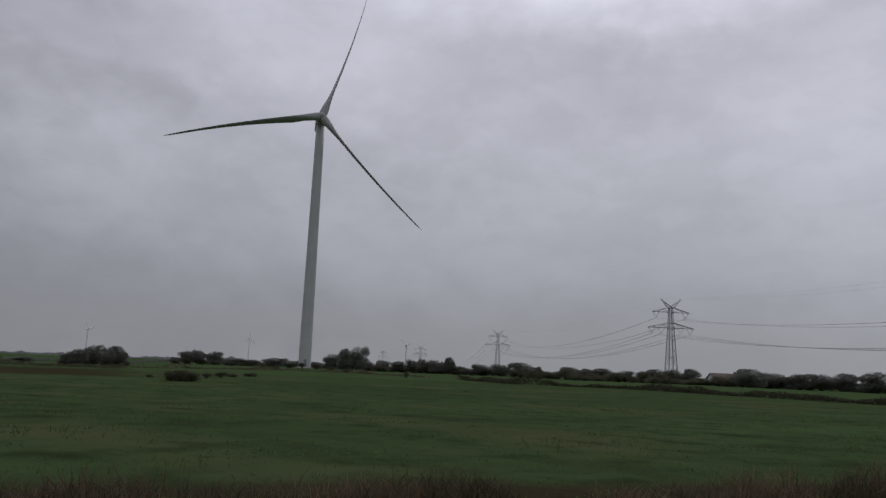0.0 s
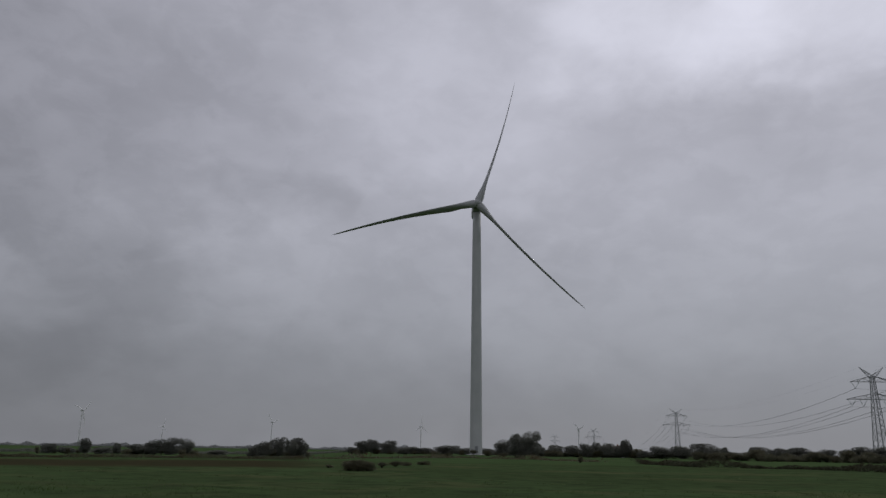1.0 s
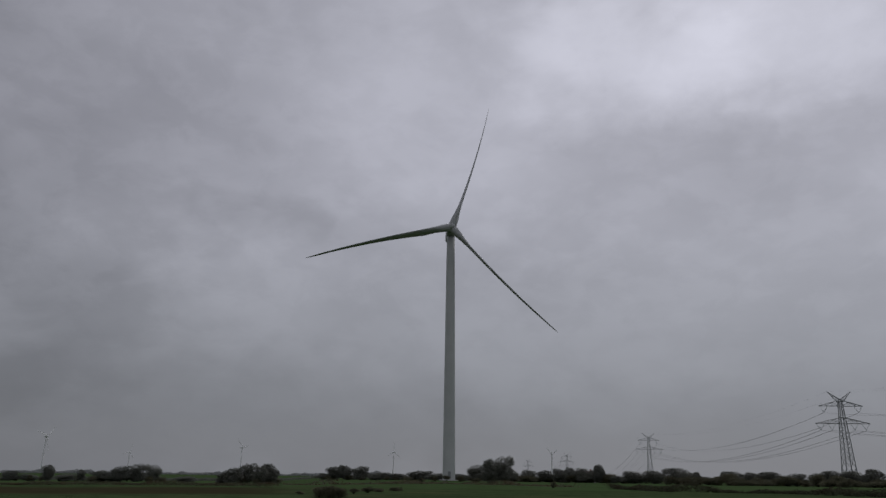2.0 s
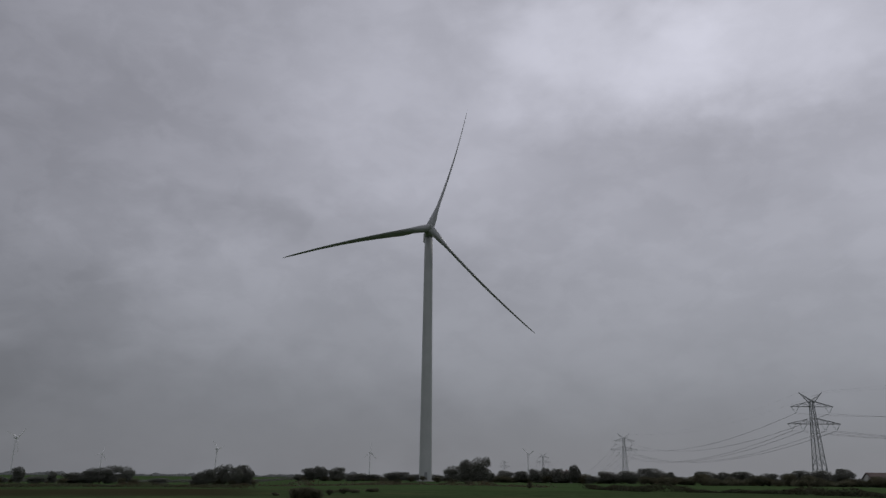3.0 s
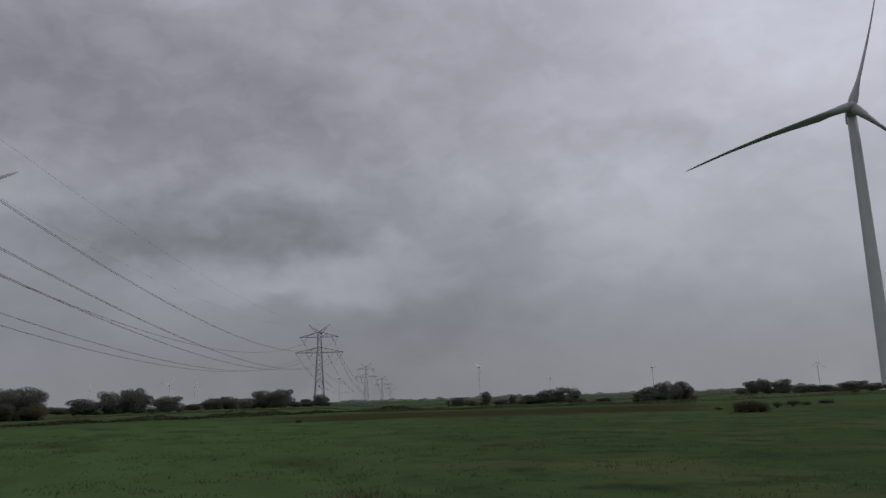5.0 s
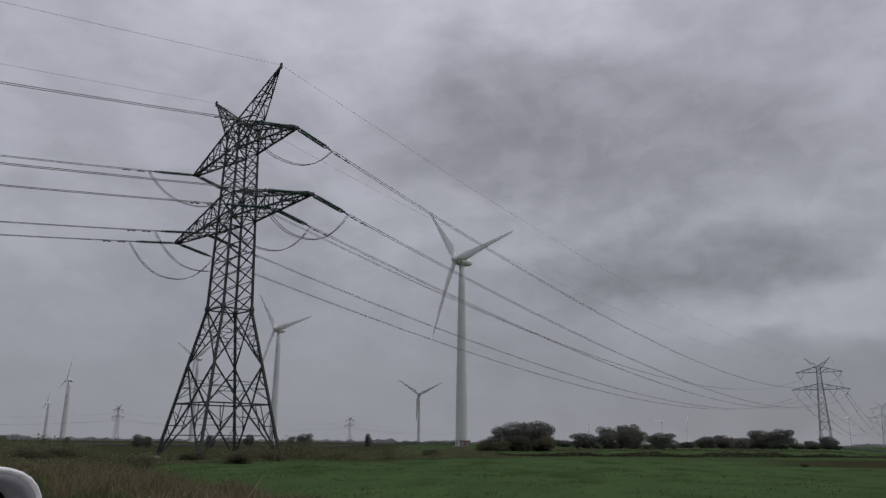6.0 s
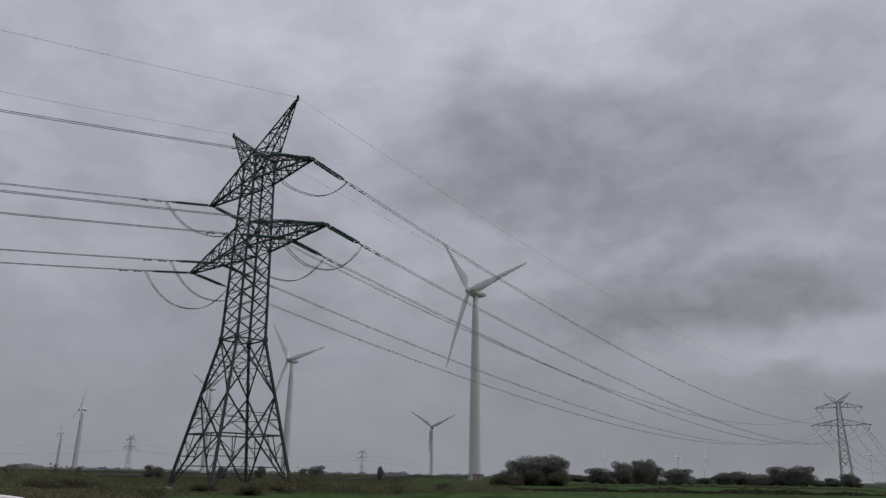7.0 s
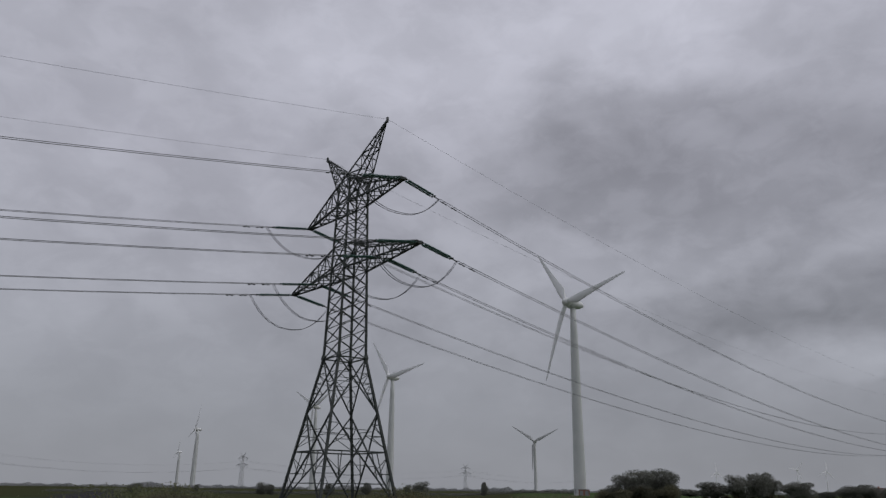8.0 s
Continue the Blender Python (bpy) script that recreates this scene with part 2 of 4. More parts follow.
RUBBER = material("black_rubber", (0.025, 0.025, 0.026), 0.7, vary=0.2)
MIRROR = material("mirror_glass", (0.75, 0.77, 0.78), 0.04, metal=1.0, vary=0.02)


# ---------------------------------------------------------------- building helpers
def mesh_of(name, verts, faces, mat, smooth=False):
    me = bpy.data.meshes.new(name)
    me.from_pydata([tuple(v) for v in verts], [], faces)
    me.materials.append(mat)
    if smooth:
        for p in me.polygons:
            p.use_smooth = True
    me.update()
    return me


def part(name, geo, mat, parent, label="", smooth=False):
    me = geo if isinstance(geo, bpy.types.Mesh) else mesh_of(name, geo[0], geo[1], mat, smooth)
    ob = new(name, me)
    ob.parent = parent
    if label:
        tagged(ob, label)
    return ob


def thing(name, at, turn, label, category, group=""):
    ob = new(name)
    ob.empty_display_size = 0.5
    ob.matrix_world = pose(*at, 0, 0, turn)
    return tagged(ob, label, category, group)


def beam(geo, a, b, w, w2=None):
    """A square steel member from a to b."""
    V, F = geo
    a, b = Vector(a), Vector(b)
    d = (b - a).normalized()
    s = d.cross(Vector((0, 0, 1)) if abs(d.z) < 0.95 else Vector((0, 1, 0))).normalized()
    u = s.cross(d)
    k = len(V)
    for p, r in ((a, w / 2), (b, (w2 or w) / 2)):
        V.extend((p + s * r + u * r, p - s * r + u * r, p - s * r - u * r, p + s * r - u * r))
    F.extend(((k, k + 1, k + 5, k + 4), (k + 1, k + 2, k + 6, k + 5), (k + 2, k + 3, k + 7, k + 6), (k + 3, k, k + 4, k + 7),
              (k + 3, k + 2, k + 1, k), (k + 4, k + 5, k + 6, k + 7)))


def tube(geo, pts, radii, n=8, cap=True):
    """A tube along pts with a radius at each."""
    V, F = geo
    k0 = len(V)
    for i, p in enumerate(pts):
        p = Vector(p)
        d = (Vector(pts[min(i + 1, len(pts) - 1)]) - Vector(pts[max(i - 1, 0)])).normalized()
        s = d.cross(Vector((0, 1, 0)) if abs(d.z) > 0.8 else Vector((0, 0, 1))).normalized()
        u = s.cross(d)
        for j in range(n):
            a = 2 * math.pi * j / n
            V.append(p + (s * math.cos(a) + u * math.sin(a)) * radii[i])
    for i in range(len(pts) - 1):
        for j in range(n):
            a, b = k0 + i * n + j, k0 + i * n + (j + 1) % n
            F.append((a, a + n, b + n, b))
    if cap:
        F.append(tuple(range(k0, k0 + n)))
        F.append(tuple(reversed(range(k0 + (len(pts) - 1) * n, k0 + len(pts) * n))))


def ring_loft(geo, rings, close=True):
    V, F = geo
    k0, n = len(V), len(rings[0])
    for r in rings:
        V.extend(r)
    for i in range(len(rings) - 1):
        for j in range(n):
            a, b = k0 + i * n + j, k0 + i * n + (j + 1) % n
            F.append((a, b, b + n, a + n))
    if close:
        F.append(tuple(reversed(range(k0, k0 + n))))
        F.append(tuple(range(k0 + (len(rings) - 1) * n, k0 + len(rings) * n)))


def block(geo, lo, hi):
    V, F = geo
    k = len(V)
    for z in (lo[2], hi[2]):
        V.extend((Vector((lo[0], lo[1], z)), Vector((hi[0], lo[1], z)), Vector((hi[0], hi[1], z)), Vector((lo[0], hi[1], z))))
    F.extend(((k + 3, k + 2, k + 1, k), (k + 4, k + 5, k + 6, k + 7), (k, k + 1, k + 5, k + 4), (k + 1, k + 2, k + 6, k + 5),
              (k + 2, k + 3, k + 7, k + 6), (k + 3, k, k + 4, k + 7)))


# ---------------------------------------------------------------- the ground
ACROSS, ALONG = az_dir(42), az_dir(132)   # away from the road, and along it


def smooth01(x):
    x = min(1.0, max(0.0, x))
    return x * x * (3 - 2 * x)


def hollow(x, y):
    """How far the low fields beyond the ditches lie below the meadow."""
    r, az = math.hypot(x, y), math.degrees(math.atan2(-x, y))
    s = max(smooth01((az - 44) / 5) * smooth01((75 - az) / 5), smooth01((az - 103) / 6) * smooth01((152 - az) / 6))
    return 2.6 * s * smooth01((r - 165) / 120) * (1 - smooth01((r - 680) / 300))


def ground_z(x, y):
    v = x * ACROSS.x + y * ACROSS.y
    r = math.hypot(x, y)
    z = 0.95 * (1 - smooth01((v - 2.6) / 5.0)) * (1 - smooth01((-v - 12) / 8.0))
    z -= 0.35 * math.exp(-((v - 11.0) / 1.6) ** 2)          # roadside ditch
    z += (noise.noise((x * 0.03, y * 0.03, 0)) * 0.14 + noise.noise((x * 0.22, y * 0.22, 3)) * 0.05) * smooth01((v - 8) / 8) * smooth01((600 - r) / 300)
    p = az_at(35.74, 280)
    z += 0.75 * math.exp(-((x - p.x) ** 2 + (y - p.y) ** 2) / 30 ** 2)   # the turbine's mound
    p = az_at(117.2, 88)
    z += 0.5 * math.exp(-((x - p.x) ** 2 + (y - p.y) ** 2) / 12 ** 2)
    return z - hollow(x, y)


def verge_edge(u):
    """How far from the road the rough verge reaches, by the place along it."""
    return 14.2 - 4.9 * smooth01((u - 2) / 14)


def cover_at(x, y):
    """Brown, fresh, road."""
    v, u = x * ACROSS.x + y * ACROSS.y, x * ALONG.x + y * ALONG.y
    r, az = math.hypot(x, y), math.degrees(math.atan2(-x, y))
    wob = noise.noise((x * 0.05, y * 0.05, 7)) * 12 + noise.noise((x * 0.2, y * 0.2, 9)) * 4
    brown = (0.45 + 0.55 * smooth01((v - 5) / 2)) * smooth01((v - 0.6) / 0.8) * (1 - smooth01((v - verge_edge(u) + 0.6 - wob * 0.1) / 1.6))
    if 40 < az < 84:
        edge = smooth01((az - 45) / 6) * smooth01((82 - az) / 8)
        brown = max(brown, edge * smooth01((r - 86 + wob * 0.6) / 8) * (1 - smooth01((r - 128 + wob * 0.6) / 8)) * 0.9)
    fresh = smooth01((r - 130) / 20) * 0.8 if az < 90 else 0.0
    if 60 < az < 130:
        fresh = max(fresh, smooth01((v - verge_edge(u)) / 3) * smooth01((az - 60) / 20) * (1 - smooth01((r - 95) / 40)))
    if az > 104 and r > 80:
        brown = max(brown, 0.7 * smooth01((r - 80) / 20))
        fresh = 0.0
    return brown, fresh, 1.0 if -6.5 < v < 0.6 else 0.0


def build_ground():
    radii, r = [0.0], 1.5
    while r < 4700:
        radii.append(r)
        r *= 1.045 if r < 400 else 1.12
    n = 288
    V, F, C = [Vector((0, 0, ground_z(0, 0)))], [], [cover_at(0, 0)]
    for r in radii[1:]:
        for j in range(n):
            a = 2 * math.pi * j / n
            x, y = r * math.cos(a), r * math.sin(a)
            V.append(Vector((x, y, ground_z(x, y))))
            C.append(cover_at(x, y))
    for j in range(n):
        F.append((0, 1 + j, 1 + (j + 1) % n))
    for i in range(len(radii) - 2):
        for j in range(n):
            a, b = 1 + i * n + j, 1 + i * n + (j + 1) % n
            F.append((a, a + n, b + n, b))
    me = mesh_of("ground", V, F, MEADOW, True)
    col = me.color_attributes.new("cover", "FLOAT_COLOR", "POINT")
    for k, c in enumerate(C):
        col.data[k].color = (*c, 1)
    tagged(new("ground", me), "flat green meadow with brown strips and a roadside ditch", "meadow", kind="structure")


build_ground()


# ---------------------------------------------------------------- wind turbines
def blade_mesh(R, root, chord, tip, back, sweep, pitch=0.0, skin=GRP, name="blade"):
    """Span along +z, chord along x, the wind side towards -y."""
    rings = []
    for s in (0.0, 0.03, 0.07, 0.12, 0.18, 0.25, 0.35, 0.45, 0.55, 0.65, 0.75, 0.84, 0.91, 0.96, 0.985, 1.0):
        blend = smooth01((s - 0.03) / 0.17)
        c = root * (1 - blend) + chord * blend
        if s > 0.2:
            c = chord + (tip - chord) * ((s - 0.2) / 0.8) ** 0.8
        if s > 0.95:
            c *= max(0.12, 1 - (s - 0.95) / 0.05 * 0.85)
        th = root * (1 - blend) + c * 0.24 * blend if s < 0.25 else c * (0.26 - 0.12 * s)
        tw = radians(16 * (1 - s) ** 2 * blend - 1 + pitch)
        ring = []
        for j in range(12):
            a = 2 * math.pi * j / 12
            px = math.cos(a) * c / 2 + c * 0.18 * blend
            py = math.sin(a) * th / 2 * (1 - 0.45 * blend * (math.cos(a) > 0) * math.cos(a))
            ring.append(Vector((px * math.cos(tw) - py * math.sin(tw) - sweep * s * s, px * math.sin(tw) + py * math.cos(tw) + back * s * s, s * R)))
        rings.append(ring)
    geo = ([], [])
    ring_loft(geo, rings)
    return mesh_of(name, *geo, skin, True)


def oval_loft(stations, n=20):
    """Rings across y: (y, centre z, half width, half height, squareness)."""
    rings = []
    for y, zc, hw, hh, sq in stations:
        ring = []
        for j in range(n):
            a = 2 * math.pi * j / n
            ca, sa = math.cos(a), math.sin(a)
            e = 2 / sq
            ring.append(Vector((math.copysign(abs(ca) ** e, ca) * hw, y, zc + math.copysign(abs(sa) ** e, sa) * hh)))
        rings.append(ring)
    geo = ([], [])
    ring_loft(geo, rings)
    return geo


GREY_GRP = material("grey_grp", (0.40, 0.41, 0.405), 0.45, vary=0.08, scale=0.08, fine=0.6, second=(0.34, 0.35, 0.345))


def turbine(at, hub_h, R, face, phase, base_r, top_r, egg, label, tilt=5.0, back=2.5, sweep=1.5, pitch=0.0, group="wind turbines", skin=GRP, paint=TOWER):
    """face: azimuth to which the rotor's back looks, so that the rotor is seen from there. phase: degrees clockwise of the first blade."""
    ob = thing("wind_turbine", at, face, label, "wind turbine", group)
    over = 3.2 + top_r
    top = hub_h - (1.9 if egg else 2.0)
    geo = ([], [])
    hs = [0, 0.6] + [top * k / 9 for k in range(1, 10)]
    rad = lambda h: top_r + (base_r - top_r) * ((1 - h / top) ** (0.65 if egg else 1.0))
    tube(geo, [(0, 0, h) for h in hs], [rad(h) for h in hs], 32)
    tw = part("tower", geo, paint, ob, "tapered pale grey tower", True)
    for k in (1, 2, 3):
        fl = ([], [])
        h = top * k / 4
        tube(fl, [(0, 0, h - 0.09), (0, 0, h + 0.09)], [rad(h) + 0.03] * 2, 32)
        part("flange", fl, paint, tw)
    dr = ([], [])
    block(dr, (-0.5, -rad(1.5) - 0.06, 0.9), (0.5, -rad(1.5) + 0.4, 3.1))
    part("door", dr, STEEL, tw, "grey steel tower door")
    fo = ([], [])
    tube(fo, [(0, 0, -0.6), (0, 0, 0.15), (0, 0, 0.25)], [base_r * 1.5, base_r * 1.5, base_r * 1.42], 32)
    part("foundation", fo, CONCRETE, ob, "round concrete foundation")
    k = R / 41.0
    if egg:
        st = [(-over + 1.6 * k, 0, 2.3 * k, 2.3 * k, 2), (-over + 2.6 * k, 0, 2.75 * k, 2.75 * k, 2), (0, 0, 2.9 * k, 2.8 * k, 2), (2.5 * k, 0, 2.6 * k, 2.4 * k, 2),
              (5 * k, 0.1, 1.9 * k, 1.7 * k, 2), (6.6 * k, 0.2, 0.9 * k, 0.8 * k, 2), (7 * k, 0.2, 0.2, 0.2, 2)]
        sp = [(-over - 2.4 * k, 0, 0.25, 0.25, 2), (-over - 2.1 * k, 0, 0.9 * k, 0.9 * k, 2), (-over - 1.2 * k, 0, 1.75 * k, 1.75 * k, 2), (-over, 0, 2.2 * k, 2.2 * k, 2), (-over + 1.5 * k, 0, 2.3 * k, 2.3 * k, 2)]
    else:
        st = [(-over + 1.5, -0.1, 1.6, 1.7, 4), (-over + 2.0, -0.1, 1.75, 1.85, 6), (6.2, 0.0, 1.75, 1.9, 6), (7.4, 0.1, 1.6, 1.7, 5), (7.6, 0.1, 1.4, 1.5, 4)]
        sp = [(-over - 2.0, 0, 0.2, 0.2, 2), (-over - 1.7, 0, 0.9, 0.9, 2), (-over - 0.9, 0, 1.5, 1.5, 2), (-over + 0.4, 0, 1.75, 1.75, 2), (-over + 1.35, 0, 1.6, 1.6, 2)]
    T = Matrix.Translation((0, 0, hub_h)) @ Matrix.Rotation(radians(-tilt), 4, "X")

    def moved(geo):
        return ([T @ v for v in geo[0]], geo[1])
    nac = part("nacelle", moved(oval_loft(st)), skin, ob, "white nacelle", True)
    if not egg:
        cool = ([], [])
        block(cool, (-1.5, 5.2, 1.9), (1.5, 5.6, 3.2))
        part("cooler", moved(cool), STEEL, nac, "flat cooler on the roof")
    mast = ([], [])
    beam(mast, (0.6, 4.2 * k, 1.2 * k), (0.6, 4.2 * k, 3.4 * k), 0.12)
    beam(mast, (0.2, 4.2 * k, 3.3 * k), (1.0, 4.2 * k, 3.3 * k), 0.1)
    part("wind_vane", moved(mast), STEEL, nac, "small mast with wind vane")
    part("hub", moved(oval_loft(sp)), skin, ob, "rounded spinner", True)
    me = blade_mesh(R, 2.2 * k, (4.6 if egg else 3.4) * k, 0.85 * k, back, sweep, pitch, skin)
    for j in range(3):
        b = new("blade", me)
        b.parent = ob
        b.matrix_local = T @ Matrix.Translation((0, -over, 0)) @ Matrix.Rotation(radians(phase + 120 * j), 4, "Y")
    return ob


p = az_at(35.74, 280)
turbine((p.x, p.y, 0.6), 92.5, 56.5, 35.7 + 4, 20.0, 2.25, 1.55, False,
        "tall pale grey wind turbine with slender bent blades on a mound", back=1.0, sweep=4.2, pitch=92, skin=GREY_GRP)
p = az_at(99.86, 402)
turbine((p.x, p.y, ground_z(p.x, p.y)), 98, 44, 99.9 - 49, 81, 3.1, 1.35, True, "white wind turbine with egg-shaped nacelle and tapered tower", back=0.8, sweep=0.4)
for az, el, hub, R, ph in ((113.55, 8.15, 98, 44, 81), (119.1, 5.64, 98, 44, 60), (127.25, 3.81, 135, 62, 14), (128.3, 2.25, 100, 46, 8)):
    d = (hub - EYE) / math.tan(radians(el))
    p = az_at(az, d)
    turbine((p.x, p.y, ground_z(p.x, p.y)), hub, R, az - 49 if az < 120 else az - 76, ph, 3.3 if az < 120 else hub * 0.045, 1.4 if az < 120 else hub * 0.024, True, "white wind turbine with egg-shaped nacelle beyond the meadow", back=0.8, sweep=0.4)
p = az_at(103.0, 1060)
turbine((p.x, p.y, ground_z(p.x, p.y)), 65, 37, 103 - 12, 64, 2.3, 1.2, True, "slender grey wind turbine beyond the meadow", back=0.8, sweep=0.4, skin=GREY_GRP)
# horizon turbines, haze painted in through their near-white material
for az, el, hub, R, ph, turn in ((63.2, 2.2, 100, 45, 50, 50), (58.0, 1.3, 90, 40, 20, 40), (50.6, 1.75, 95, 45, 75, 55), (39.8, 1.65, 95, 45, 5, 50), (28.3, 1.6, 95, 45, 65, 50),
                                 (85.5, 1.5, 90, 40, 40, 30), (83.8, 1.4, 90, 40, 10, 40), (73.6, 1.72, 95, 40, 25, 40), (90.6, 1.3, 90, 40, 0, 40)):
    d = (hub - EYE) / math.tan(radians(el))
    p = az_at(az, d)
    turbine((p.x, p.y, ground_z(p.x, p.y)), hub, R, az + turn, ph, 2.2, 1.3, True, "far pale wind turbine on the horizon", back=1, sweep=0.5, group="far wind turbines", skin=HAZE_WHITE, paint=HAZE_WHITE)


# ---------------------------------------------------------------- pylons
def lattice_face(geo, a0, b0, a1, b1, n, w, style="x"):
    """Bracing between the members a0-a1 and b0-b1, in n fields."""
    a0, b0, a1, b1 = map(Vector, (a0, b0, a1, b1))
    for k in range(n):
        p, q = a0.lerp(a1, k / n), b0.lerp(b1, k / n)
        r, s = a0.lerp(a1, (k + 1) / n), b0.lerp(b1, (k + 1) / n)
        if style == "x":
            beam(geo, p, s, w)
            beam(geo, q, r, w)
        elif (k % 2 == 0) == (style == "z"):
            beam(geo, p, s, w)
        else:
            beam(geo, q, r, w)
        if style != "x" or k == n - 1:
            beam(geo, r, s, w)


def corner(half, z, i):
    return Vector(((half, half, -half, -half)[i], (half, -half, -half, half)[i], z))


def crossarm(side, z, reach, half, rise, n, w):
    geo = ([], [])
    tip = Vector((side * reach, 0, z))
    lo = [Vector((side * half, y, z)) for y in (half, -half)]
    hi = [Vector((side * half, y * 0.92, z + rise)) for y in (half, -half)]
    tl = [tip + Vector((0, y, 0)) for y in (0.25, -0.25)]
    for k in (0, 1):
        beam(geo, lo[k], tl[k], w * 1.5, w * 1.2)
        beam(geo, hi[k], tl[k] + Vector((0, 0, 0.18)), w * 1.4, w * 1.1)
        lattice_face(geo, lo[k], hi[k], tl[k], tl[k] + Vector((0, 0, 0.18)), n, w * 0.75, "z")
    lattice_face(geo, lo[0], lo[1], tl[0], tl[1], n, w * 0.7, "x")
    lattice_face(geo, hi[0], hi[1], tl[0], tl[1], n, w * 0.6, "z")
    beam(geo, tl[0] + Vector((0, 0.1, 0)), tl[1] - Vector((0, 0.1, 0)), w * 2.4)
    return geo


def peak(side, z0, z1, reach, half, n, w):
    geo = ([], [])
    tip = Vector((side * reach, 0, z1))
    low = [Vector((side * half, y * half, z0)) for y in (1, -1)]
    inn = [Vector((-side * half * 0.7, y * half, z0 + 1.6)) for y in (1, -1)]
    foot = [*low, *inn]
    for f in foot:
        beam(geo, f, tip, w * 1.3, w)
    for a, b in ((0, 1), (2, 3), (0, 2), (1, 3)):
        lattice_face(geo, foot[a], foot[b], foot[a].lerp(tip, 0.93), foot[b].lerp(tip, 0.93), n, w * 0.65, "z")
    beam(geo, tip - Vector((0, 0, 0.4)), tip + Vector((0, 0, 0.25)), w * 2)
    return geo


def string(a, b, gap, name_parent, count=22, disc=0.14):
    """Two parallel insulator strings from a to b."""
    a, b = Vector(a), Vector(b)
    d = (b - a).normalized()
    s = d.cross(Vector((0, 0, 1))).normalized()
    geo = ([], [])
    for k in ((-1, 1) if gap else (0,)):
        p0, p1 = a + s * gap * k, b + s * gap * k
        pts, rr = [p0], [0.03]
        for j in range(count):
            for f, r in ((0.08, 0.04), (0.3, disc), (0.62, disc * 0.9), (0.9, 0.04)):
                pts.append(p0.lerp(p1, 0.06 + 0.88 * (j + f) / count))
                rr.append(r)
        pts.append(p1)
        rr.append(0.03)
        tube(geo, pts, rr, 6)
    fit = ([], [])
    if gap:
        beam(fit, b - s * (gap + 0.1), b + s * (gap + 0.1), 0.12)
        beam(fit, b, b + d * 0.9, 0.1)
        beam(fit, a, b, 0.02)
        beam(fit, a - s * (gap + 0.1), a + s * (gap + 0.1), 0.12)
    ob = part("insulator_string", geo, GLASS_GREEN, name_parent, "dark green insulator string")
    if fit[0]:
        part("yoke", fit, STEEL_DARK, ob)
    return ob


